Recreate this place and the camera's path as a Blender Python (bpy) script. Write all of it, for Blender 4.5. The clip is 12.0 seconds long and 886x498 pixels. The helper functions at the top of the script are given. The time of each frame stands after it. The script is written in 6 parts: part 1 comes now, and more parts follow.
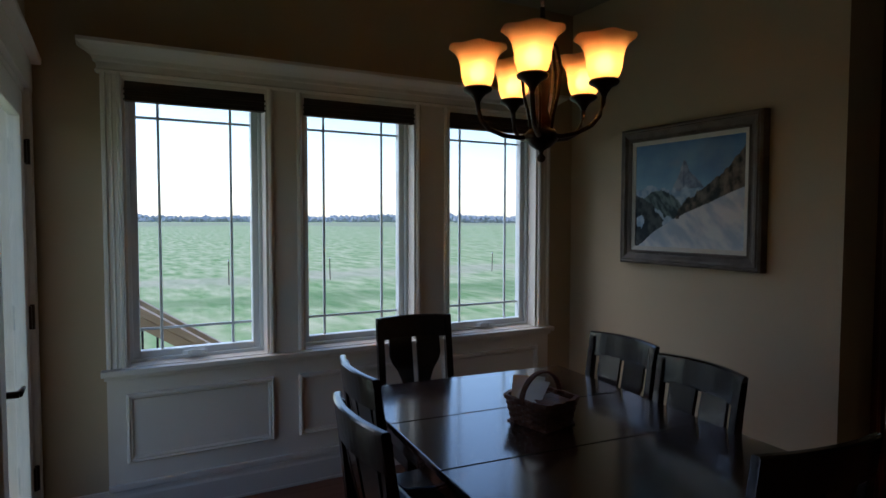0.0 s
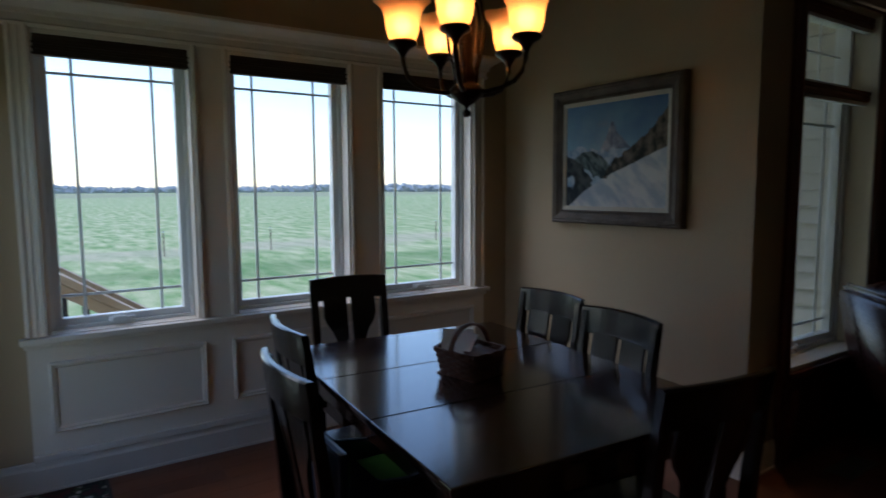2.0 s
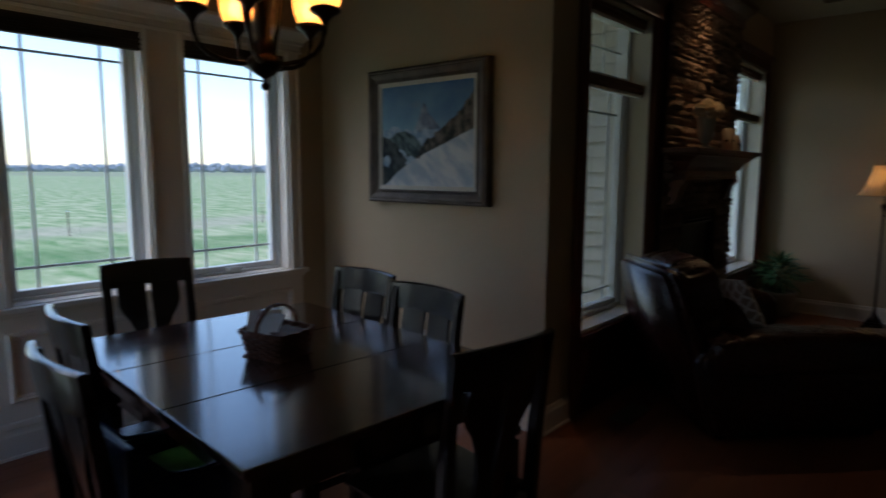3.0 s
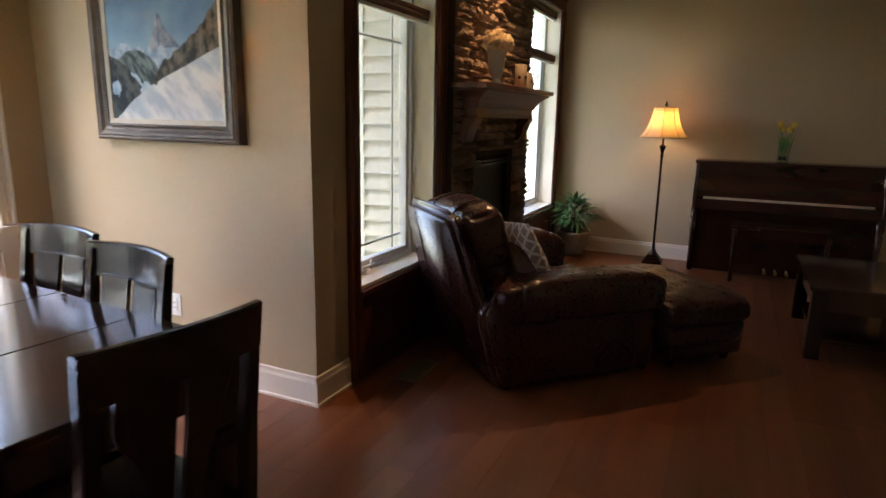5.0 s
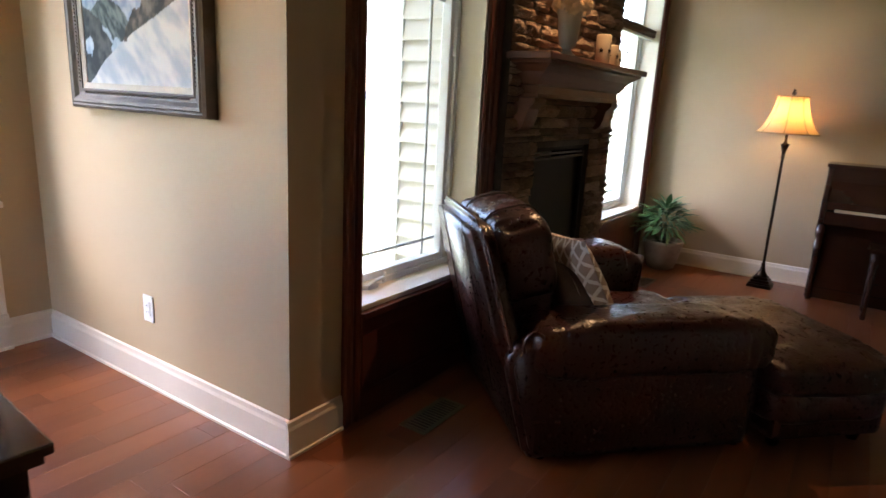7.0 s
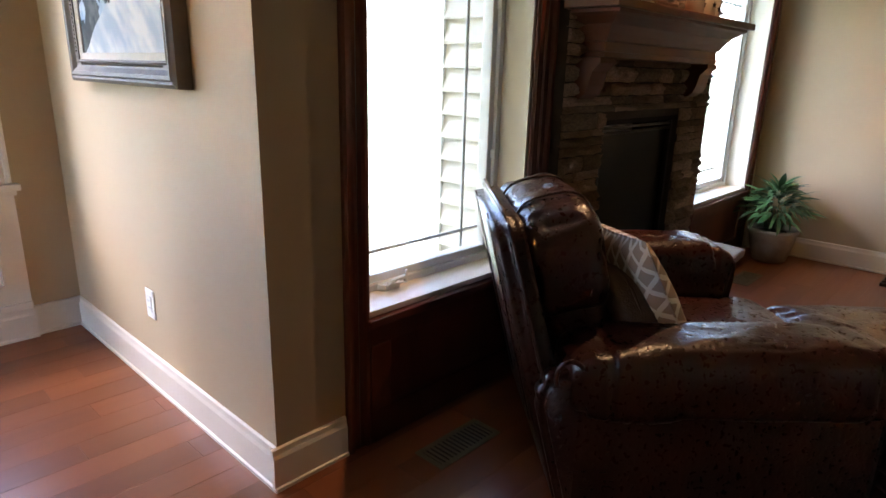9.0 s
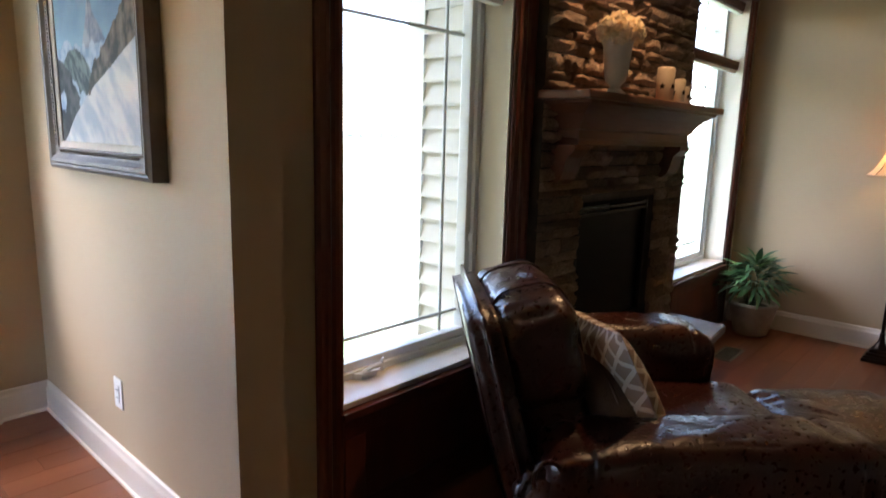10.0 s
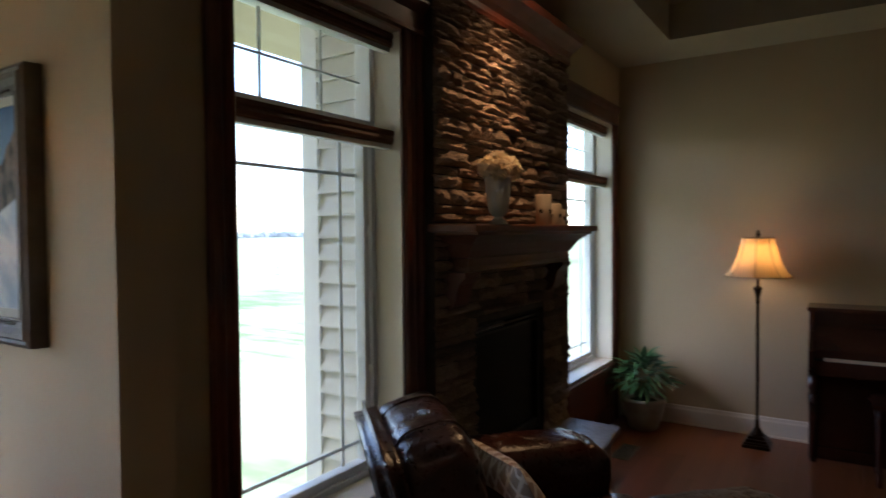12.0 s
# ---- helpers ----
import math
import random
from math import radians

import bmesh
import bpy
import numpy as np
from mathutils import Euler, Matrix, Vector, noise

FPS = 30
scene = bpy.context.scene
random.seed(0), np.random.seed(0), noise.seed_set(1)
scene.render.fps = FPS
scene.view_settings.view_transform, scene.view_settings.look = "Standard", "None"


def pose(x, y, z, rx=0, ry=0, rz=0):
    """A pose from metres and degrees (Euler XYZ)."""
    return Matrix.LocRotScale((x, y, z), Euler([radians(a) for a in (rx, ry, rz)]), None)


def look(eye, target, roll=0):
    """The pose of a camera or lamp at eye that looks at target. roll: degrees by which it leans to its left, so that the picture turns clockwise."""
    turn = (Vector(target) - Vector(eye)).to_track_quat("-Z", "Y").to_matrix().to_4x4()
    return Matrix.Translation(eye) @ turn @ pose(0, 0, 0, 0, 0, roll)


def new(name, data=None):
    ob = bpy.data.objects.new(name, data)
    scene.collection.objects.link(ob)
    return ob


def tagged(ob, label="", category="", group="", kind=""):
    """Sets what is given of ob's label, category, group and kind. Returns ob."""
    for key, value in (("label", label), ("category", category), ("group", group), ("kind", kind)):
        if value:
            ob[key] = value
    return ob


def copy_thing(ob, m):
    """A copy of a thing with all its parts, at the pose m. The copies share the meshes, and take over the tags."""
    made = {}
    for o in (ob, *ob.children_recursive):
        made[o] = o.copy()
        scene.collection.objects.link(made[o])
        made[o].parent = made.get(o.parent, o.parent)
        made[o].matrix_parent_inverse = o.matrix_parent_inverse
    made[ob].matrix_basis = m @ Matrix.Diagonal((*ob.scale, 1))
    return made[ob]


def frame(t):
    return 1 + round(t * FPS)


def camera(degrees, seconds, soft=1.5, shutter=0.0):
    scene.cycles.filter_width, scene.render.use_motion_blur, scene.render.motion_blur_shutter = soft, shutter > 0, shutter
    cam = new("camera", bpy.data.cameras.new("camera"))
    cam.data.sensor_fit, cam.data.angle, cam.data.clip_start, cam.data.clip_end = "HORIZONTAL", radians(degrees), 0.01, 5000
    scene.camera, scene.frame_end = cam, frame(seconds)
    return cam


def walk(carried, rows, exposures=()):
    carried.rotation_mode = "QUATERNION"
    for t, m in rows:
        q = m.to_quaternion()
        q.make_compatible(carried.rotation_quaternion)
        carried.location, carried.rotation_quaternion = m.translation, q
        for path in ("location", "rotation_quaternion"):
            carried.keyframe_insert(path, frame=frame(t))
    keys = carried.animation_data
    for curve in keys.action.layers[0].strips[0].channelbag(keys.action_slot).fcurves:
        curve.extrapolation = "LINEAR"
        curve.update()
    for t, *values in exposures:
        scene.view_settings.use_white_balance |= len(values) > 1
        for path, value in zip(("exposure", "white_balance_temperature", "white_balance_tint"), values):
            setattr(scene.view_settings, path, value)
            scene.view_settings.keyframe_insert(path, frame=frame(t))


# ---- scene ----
cam = camera(71.6, 12.0, shutter=0.5)
PATH = [
    (0, (-2.893, -3.407, 1.496), (-1.937, -1.653, 1.4), 0.1),
    (0.5, (-2.895, -3.404, 1.467), (-1.931, -1.655, 1.366), -0.0),
    (1, (-2.899, -3.404, 1.451), (-1.927, -1.66, 1.331), -0.2),
    (1.5, (-2.889, -3.41, 1.45), (-1.892, -1.683, 1.296), -0.3),
    (2, (-2.854, -3.457, 1.449), (-1.749, -1.802, 1.253), -0.3),
    (2.5, (-2.834, -3.476, 1.428), (-1.528, -1.979, 1.204), -0.0),
    (3, (-2.788, -3.525, 1.432), (-1.284, -2.232, 1.178), 0.3),
    (3.5, (-2.685, -3.557, 1.425), (-1.032, -2.464, 1.157), 0.5),
    (5.5, (-2.037, -3.532, 1.371), (-0.259, -2.726, 0.934), 1.2),
    (6, (-1.814, -3.525, 1.375), (-0.091, -2.621, 0.91), 1.9),
    (6.5, (-1.622, -3.502, 1.349), (0.05, -2.504, 0.89), 2.5),
    (7, (-1.425, -3.446, 1.344), (0.192, -2.368, 0.871), 3.0),
    (9, (-0.88, -3.375, 1.306), (0.52, -2.06, 0.748), 1.5),
    (9.5, (-0.831, -3.36, 1.337), (0.584, -2.029, 0.865), 1.5),
    (10, (-0.834, -3.377, 1.392), (0.626, -2.059, 1.033), 1.6),
    (10.5, (-0.849, -3.391, 1.448), (0.656, -2.098, 1.198), 1.2),
    (11, (-0.855, -3.417, 1.489), (0.672, -2.131, 1.359), 0.5),
    (11.5, (-0.846, -3.422, 1.536), (0.712, -2.168, 1.5), -0.0),
    (12, (-0.872, -3.425, 1.553), (0.805, -2.337, 1.501), -0.5),
]
EXPOSURE = [(0.0, 0.9, 5700, 11), (2.0, 0.9, 5700, 11), (3.7, 0.95, 5700, 11), (5.3, 3.9, 6900, 20), (7.0, 4.1, 6400, 19), (9.0, 4.1, 6200, 19), (10.5, 3.5, 6100, 17), (11.2, 3.08, 6000, 16), (12.0, 2.68, 5950, 16)]
walk(cam, [(t, look(eye, target, roll)) for t, eye, target, roll in PATH], EXPOSURE)

# ---- world and light ----
world = bpy.data.worlds.new("overcast_sky")
scene.world = world
world.use_nodes = True
wn, wl = world.node_tree.nodes, world.node_tree.links
sky = wn.new("ShaderNodeTexSky")
sky.sky_type = 'NISHITA'
sky.sun_disc = False
sky.sun_elevation, sky.sun_rotation = radians(48), radians(-45)
sky.air_density, sky.dust_density, sky.ozone_density = 1.0, 0.6, 1.0
wl.new(sky.outputs[0], wn["Background"].inputs[0])
wn["Background"].inputs[1].default_value = 0.15

sun = new("sun", bpy.data.lights.new("sun", "SUN"))
sun.data.energy, sun.data.angle, sun.data.color = 0.9, radians(45), (1.0, 0.98, 0.95)
sun.matrix_world = pose(0, 0, 20, 42, 0, 225)


# ---- materials ----
def surface(name, c1, c2, scale=6.0, rough=0.5, rvar=0.1, bump=0.1, fine=60.0, stretch=(1, 1, 1), metal=0.0,
            vary=0.0, coat=0.0, island=False, detail=5.0):
    """Two colours mixed by coarse noise, fine bump, roughness that varies; vary: brightness by object."""
    m = bpy.data.materials.new(name)
    m.use_nodes = True
    n, l = m.node_tree.nodes, m.node_tree.links
    b = n["Principled BSDF"]
    tc, mp = n.new("ShaderNodeTexCoord"), n.new("ShaderNodeMapping")
    mp.inputs["Scale"].default_value = stretch
    l.new(tc.outputs["Object"], mp.inputs[0])
    if vary and not island:
        info, sh = n.new("ShaderNodeObjectInfo"), n.new("ShaderNodeVectorMath")
        sh.operation = 'SCALE'
        sh.inputs[0].default_value = (37.0, 23.0, 11.0)
        l.new(info.outputs["Random"], sh.inputs["Scale"])
        l.new(sh.outputs[0], mp.inputs["Location"])
    n1, n2 = n.new("ShaderNodeTexNoise"), n.new("ShaderNodeTexNoise")
    n1.inputs["Scale"].default_value, n1.inputs["Detail"].default_value = scale, detail
    n2.inputs["Scale"].default_value, n2.inputs["Detail"].default_value = fine, 4.0
    l.new(mp.outputs[0], n1.inputs["Vector"])
    l.new(mp.outputs[0], n2.inputs["Vector"])
    rp = n.new("ShaderNodeValToRGB")
    rp.color_ramp.elements[0].position, rp.color_ramp.elements[1].position = 0.3, 0.7
    rp.color_ramp.elements[0].color, rp.color_ramp.elements[1].color = (*c1, 1), (*c2, 1)
    l.new(n1.outputs[0], rp.inputs[0])
    col = rp.outputs[0]
    if vary:
        oi = n.new("ShaderNodeNewGeometry") if island else n.new("ShaderNodeObjectInfo")
        src = oi.outputs["Random Per Island"] if island else oi.outputs["Random"]
        mr = n.new("ShaderNodeMapRange")
        mr.inputs["To Min"].default_value, mr.inputs["To Max"].default_value = 1 - vary, 1 + vary
        l.new(src, mr.inputs[0])
        hs = n.new("ShaderNodeHueSaturation")
        l.new(mr.outputs[0], hs.inputs["Value"])
        l.new(col, hs.inputs["Color"])
        col = hs.outputs[0]
    l.new(col, b.inputs["Base Color"])
    rr = n.new("ShaderNodeMapRange")
    rr.inputs["To Min"].default_value, rr.inputs["To Max"].default_value = max(0.02, rough - rvar), min(1, rough + rvar)
    l.new(n2.outputs[0], rr.inputs[0])
    l.new(rr.outputs[0], b.inputs["Roughness"])
    if bump:
        bp = n.new("ShaderNodeBump")
        bp.inputs["Strength"].default_value, bp.inputs["Distance"].default_value = bump, 0.01
        l.new(n2.outputs[0], bp.inputs["Height"])
        l.new(bp.outputs[0], b.inputs["Normal"])
    b.inputs["Metallic"].default_value = metal
    b.inputs["Coat Weight"].default_value = coat
    b.inputs["Coat Roughness"].default_value = 0.12
    return m


def glow(name, color, strength):
    m = bpy.data.materials.new(name)
    m.use_nodes = True
    b = m.node_tree.nodes["Principled BSDF"]
    b.inputs["Base Color"].default_value = (*color, 1)
    b.inputs["Emission Color"].default_value = (*color, 1)
    b.inputs["Emission Strength"].default_value = strength
    b.inputs["Roughness"].default_value = 0.6
    return m


def clear_glass(name, tint=(1, 1, 1)):
    """Thin pane: mostly clear, with a faint gloss that grows at grazing angles."""
    m = bpy.data.materials.new(name)
    m.use_nodes = True
    n, l = m.node_tree.nodes, m.node_tree.links
    n.remove(n["Principled BSDF"])
    t, g, x, f = n.new("ShaderNodeBsdfTransparent"), n.new("ShaderNodeBsdfGlossy"), n.new("ShaderNodeMixShader"), n.new("ShaderNodeLayerWeight")
    t.inputs[0].default_value = (*tint, 1)
    g.inputs["Roughness"].default_value = 0.02
    rise, few = n.new("ShaderNodeMath"), n.new("ShaderNodeMath")
    rise.operation, few.operation = 'POWER', 'MULTIPLY_ADD'
    rise.inputs[1].default_value, few.inputs[1].default_value, few.inputs[2].default_value = 4.0, 0.45, 0.02
    l.new(f.outputs["Facing"], rise.inputs[0])
    l.new(rise.outputs[0], few.inputs[0])
    l.new(few.outputs[0], x.inputs[0])
    l.new(t.outputs[0], x.inputs[1])
    l.new(g.outputs[0], x.inputs[2])
    l.new(x.outputs[0], n["Material Output"].inputs[0])
    return m


PAINT = surface("tan_wall_paint", (0.445, 0.336, 0.212), (0.475, 0.360, 0.229), 1.5, 0.75, 0.06, 0.06, 220)
CEIL = surface("ceiling_paint", (0.36, 0.30, 0.22), (0.39, 0.33, 0.245), 2, 0.85, 0.05, 0.15, 120)
TRIM = surface("cream_trim_paint", (0.72, 0.65, 0.57), (0.76, 0.69, 0.61), 3, 0.38, 0.06, 0.03, 150)
JAMB = surface("warm_cream_jamb", (0.70, 0.63, 0.52), (0.74, 0.67, 0.56), 3, 0.5, 0.06, 0.03, 150)
VINYL = surface("white_vinyl", (0.72, 0.74, 0.74), (0.78, 0.79, 0.78), 3, 0.35, 0.05, 0.02, 100)
GRILLE = surface("pale_grille_metal", (0.70, 0.73, 0.74), (0.74, 0.77, 0.78), 3, 0.4, 0.05, 0.0, 100)
CHERRY = surface("dark_cherry_wood", (0.085, 0.019, 0.011), (0.165, 0.040, 0.021), 5, 0.32, 0.08, 0.05, 50, (1, 1, 0.12), coat=0.25)
MANTELWOOD = surface("brown_mantel_wood", (0.078, 0.021, 0.008), (0.140, 0.041, 0.015), 5, 0.48, 0.08, 0.06, 50, (0.15, 1, 1))
OAK = surface("red_brown_plank_floor", (0.146, 0.041, 0.0145), (0.220, 0.067, 0.024), 5, 0.35, 0.06, 0.02, 30, (0.06, 1, 1), vary=0.13, coat=0.15)
OAK_REST = surface("red_brown_plank_floor_far", (0.146, 0.041, 0.0145), (0.220, 0.067, 0.024), 5, 0.35, 0.06, 0.02, 30, (0.06, 1, 1), vary=0.13, coat=0.15, island=True)
SUBFLOOR = surface("dark_floor_joint", (0.03, 0.012, 0.007), (0.04, 0.016, 0.01), 8, 0.8)
ESPRESSO = surface("espresso_chair_wood", (0.010, 0.0055, 0.0045), (0.020, 0.010, 0.008), 6, 0.24, 0.07, 0.05, 60, (1, 1, 0.15), coat=0.3)
TABLEWOOD = surface("espresso_table_wood", (0.020, 0.008, 0.0055), (0.060, 0.023, 0.014), 6, 0.18, 0.06, 0.05, 40, (0.12, 1, 1), coat=1.0)
GLASS = clear_glass("window_glass")
BRONZE = surface("oil_rubbed_bronze", (0.018, 0.011, 0.008), (0.05, 0.027, 0.016), 14, 0.38, 0.1, 0.08, 80, metal=0.8)
SHADE_BROWN = surface("brown_woven_blind", (0.030, 0.017, 0.011), (0.055, 0.032, 0.020), 30, 0.8, 0.1, 0.3, 180, (0.1, 1, 3))
SIDING = surface("cream_vinyl_siding", (0.56, 0.55, 0.50), (0.60, 0.59, 0.54), 4, 0.5, 0.08, 0.08, 60, (0.1, 1, 1), vary=0.03)
CHROME = surface("brushed_metal", (0.5, 0.5, 0.48), (0.6, 0.6, 0.58), 9, 0.25, 0.05, 0.0, 60, metal=1.0)
DARKMETAL = surface("black_metal", (0.012, 0.011, 0.010), (0.022, 0.02, 0.018), 9, 0.45, 0.1, 0.05, 60, metal=0.4)


# ---- mesh tools ----
def box(bm, x0, x1, y0, y1, z0, z1, bevel=0.0, m=None):
    vs = bmesh.ops.create_cube(bm, size=1.0)["verts"]
    for v in vs:
        v.co = Vector((x0 + (v.co.x + 0.5) * (x1 - x0), y0 + (v.co.y + 0.5) * (y1 - y0), z0 + (v.co.z + 0.5) * (z1 - z0)))
    if bevel:
        es = list({e for v in vs for e in v.link_edges})
        r = bmesh.ops.bevel(bm, geom=es, offset=bevel, segments=2, affect='EDGES', profile=0.6)
        vs = list({v for f in r["faces"] for v in f.verts} | {v for v in vs if v.is_valid})
    if m is not None:
        bmesh.ops.transform(bm, matrix=m, verts=vs)
    return vs


def prism(bm, pts, shift):
    """A closed outline of 3D points, pushed along shift, capped."""
    a = [bm.verts.new(p) for p in pts]
    b = [bm.verts.new(Vector(p) + Vector(shift)) for p in pts]
    k = len(pts)
    fs = [bm.faces.new(a), bm.faces.new(b[::-1])]
    for i in range(k):
        fs.append(bm.faces.new((a[i], b[i], b[(i + 1) % k], a[(i + 1) % k])))
    bmesh.ops.recalc_face_normals(bm, faces=fs)
    return a + b


def lathe(bm, prof, seg=20, at=(0, 0, 0), wave=None):
    """Turned shape: prof is (radius, height) from below up; wave(angle, i) scales the radius."""
    rings = []
    for i, (r, z) in enumerate(prof):
        rings.append([bm.verts.new((at[0] + max(r, 0.0004) * (wave(2 * math.pi * k / seg, i) if wave else 1) * math.cos(2 * math.pi * k / seg),
                                    at[1] + max(r, 0.0004) * (wave(2 * math.pi * k / seg, i) if wave else 1) * math.sin(2 * math.pi * k / seg),
                                    at[2] + z)) for k in range(seg)])
    for a, b in zip(rings, rings[1:]):
        for k in range(seg):
            bm.faces.new((a[k], a[(k + 1) % seg], b[(k + 1) % seg], b[k])).smooth = True
    bm.faces.new(rings[0][::-1])
    bm.faces.new(rings[-1])


def tube(bm, pts, rad, seg=8):
    """A round bar along points; rad is one radius or one for each point."""
    pts = [Vector(p) for p in pts]
    rads = rad if isinstance(rad, (list, tuple)) else [rad] * len(pts)
    rings = []
    for i, p in enumerate(pts):
        d = (pts[min(i + 1, len(pts) - 1)] - pts[max(i - 1, 0)]).normalized()
        u = d.cross(Vector((0, 0, 1)) if abs(d.z) < 0.9 else Vector((1, 0, 0))).normalized()
        w = d.cross(u)
        rings.append([bm.verts.new(p + rads[i] * (math.cos(2 * math.pi * k / seg) * u + math.sin(2 * math.pi * k / seg) * w)) for k in range(seg)])
    fs = []
    for a, b in zip(rings, rings[1:]):
        for k in range(seg):
            f = bm.faces.new((a[k], a[(k + 1) % seg], b[(k + 1) % seg], b[k]))
            f.smooth = True
            fs.append(f)
    fs += [bm.faces.new(rings[0][::-1]), bm.faces.new(rings[-1])]
    bmesh.ops.recalc_face_normals(bm, faces=fs)


def finish(name, bm, mat, smooth=False):
    me = bpy.data.meshes.new(name)
    if smooth:
        for f in bm.faces:
            f.smooth = True
    bm.to_mesh(me)
    bm.free()
    if mat:
        me.materials.append(mat)
    return me


def part(name, bm, mat, parent=None, label="", smooth=False, m=None):
    """Links a bmesh as one mesh object, under a thing or a part."""
    ob = new(name, finish(name, bm, mat, smooth))
    ob.parent = parent
    if m is not None:
        ob.matrix_basis = m
    if label:
        ob["label"] = label
    return ob


def boxpart(name, dims, mat, parent=None, bevel=0.0, label=""):
    bm = bmesh.new()
    box(bm, *dims, bevel=bevel)
    return part(name, bm, mat, parent, label)


def thing(name, label, category, group="", kind="", m=None):
    ob = tagged(new(name), label, category, group, kind)
    if m is not None:
        ob.matrix_basis = m
    return ob


def structure(name, bm, mat, label, category):
    return tagged(part(name, bm, mat), label, category, kind="structure")


# ---- the shell ----
Z_CEIL = 2.92
NORTH = -1.85      # inner face of the living room's window wall
FAR = 4.30         # inner face of the piano wall
WEST = -3.205      # inner face of the dining room's door wall
SOUTH = -6.2


def wall_with_holes(name, along, a0, a1, t0, t1, z1, holes, mat, label):
    """A wall along x or y from a0 to a1, from t0 to t1 thick, with holes (a, b, low, high) right through it."""
    bm = bmesh.new()
    xs = sorted({a0, a1, *[h[0] for h in holes], *[h[1] for h in holes]})
    for p, q in zip(xs, xs[1:]):
        mid = (p + q) / 2
        lows = sorted([(h[2], h[3]) for h in holes if h[0] < mid < h[1]])
        z = 0.0
        spans = []
        for lo, hi in lows:
            if lo > z:
                spans.append((z, lo))
            z = hi
        if z < z1:
            spans.append((z, z1))
        for lo, hi in spans:
            if along == "x":
                box(bm, p, q, t0, t1, lo, hi)
            else:
                box(bm, t0, t1, p, q, lo, hi)
    bmesh.ops.remove_doubles(bm, verts=bm.verts, dist=0.0005)
    return structure(name, bm, mat, label, "wall")


DW = [(-2.822, -2.128), (-1.937, -1.235), (-1.009, -0.313)]    # dining window openings
DZ0, DZ1 = 0.75, 2.18
LW = [(0.37, 1.24), (3.08, 4.09)]                           # living room window openings
LZ0, LZ1 = 0.485, 2.42
DOOR_Y = (-1.08, -0.13)
wall_with_holes("wall_north_dining", "x", WEST - 0.2, 0.2, 0.0, 0.2, Z_CEIL, [(a, b, DZ0, DZ1) for a, b in DW], PAINT, "tan painted dining room wall around three windows")
wall_with_holes("wall_west", "y", SOUTH - 0.2, 0.0, WEST - 0.2, WEST, Z_CEIL, [(DOOR_Y[0], DOOR_Y[1], 0.0, 2.07)], PAINT, "tan painted wall with a glazed patio door")
wall_with_holes("wall_picture", "y", NORTH, 0.0, 0.0, 0.2, Z_CEIL, [], PAINT, "tan painted wall with a framed painting")
wall_with_holes("wall_north_living", "x", 0.2, FAR + 0.2, NORTH, NORTH + 0.2, Z_CEIL, [(a, b, LZ0, LZ1) for a, b in LW] + [(1.76, 2.56, 0.36, 1.10)], PAINT, "tan painted living room wall with two tall windows")
wall_with_holes("wall_east", "y", SOUTH - 0.2, NORTH, FAR, FAR + 0.2, Z_CEIL, [], PAINT, "tan painted wall behind the piano")
wall_with_holes("wall_south", "x", WEST, FAR, SOUTH - 0.2, SOUTH, Z_CEIL, [], PAINT, "plain tan wall closing the room")

# ceiling with a stepped tray over the living room
bm = bmesh.new()
TX0, TX1, TY0, TY1 = 0.85, 3.74, -5.6, -2.38
for x0, x1, y0, y1 in ((WEST - 0.2, TX0, SOUTH - 0.2, 0.2), (TX1, FAR + 0.2, SOUTH - 0.2, 0.2), (TX0, TX1, SOUTH - 0.2, TY0), (TX0, TX1, TY1, 0.2)):
    box(bm, x0, x1, y0, y1, Z_CEIL, Z_CEIL + 0.30)
s = 0.28
box(bm, TX0, TX1, TY0, TY1, 3.49, 3.57)
for pts, sh in (([(TX0, TY0, 3.17), (TX0 + s, TY0, 3.49), (TX0, TY0, 3.49)], (0, TY1 - TY0, 0)),
                ([(TX1, TY0, 3.17), (TX1 - s, TY0, 3.49), (TX1, TY0, 3.49)], (0, TY1 - TY0, 0)),
                ([(TX0, TY1, 3.17), (TX0, TY1 - s, 3.49), (TX0, TY1, 3.49)], (TX1 - TX0, 0, 0)),
                ([(TX0, TY0, 3.17), (TX0, TY0 + s, 3.49), (TX0, TY0, 3.49)], (TX1 - TX0, 0, 0))):
    prism(bm, pts, sh)
structure("ceiling", bm, CEIL, "painted ceiling with a stepped tray", "ceiling")

# sub-floor under the planks
bm = bmesh.new()
box(bm, WEST - 0.2, FAR + 0.2, SOUTH - 0.2, NORTH + 0.2, -0.3, -0.012)
box(bm, WEST - 0.2, 0.2, NORTH + 0.2, 0.2, -0.3, -0.012)
floor = structure("floor", bm, SUBFLOOR, "red-brown hardwood plank floor with a satin sheen", "floor")

# ---- outdoors ----
GROUND = surface("spring_field_grass", (0.165, 0.30, 0.08), (0.58, 0.55, 0.31), 1.2, 0.95, 0.04, 0.9, 7.0, (1.7, 0.5, 1), detail=15)
gn, gl = GROUND.node_tree.nodes, GROUND.node_tree.links
gb = gn["Principled BSDF"]
gramp = gb.inputs["Base Color"].links[0].from_socket
gtc, gsp, gwob = gn.new("ShaderNodeTexCoord"), gn.new("ShaderNodeSeparateXYZ"), gn.new("ShaderNodeTexNoise")
gl.new(gtc.outputs["Object"], gsp.inputs[0])
gl.new(gtc.outputs["Object"], gwob.inputs["Vector"])
gwob.inputs["Scale"].default_value, gwob.inputs["Detail"].default_value = 0.35, 8.0
gadd = gn.new("ShaderNodeMath")
gadd.operation = 'MULTIPLY_ADD'
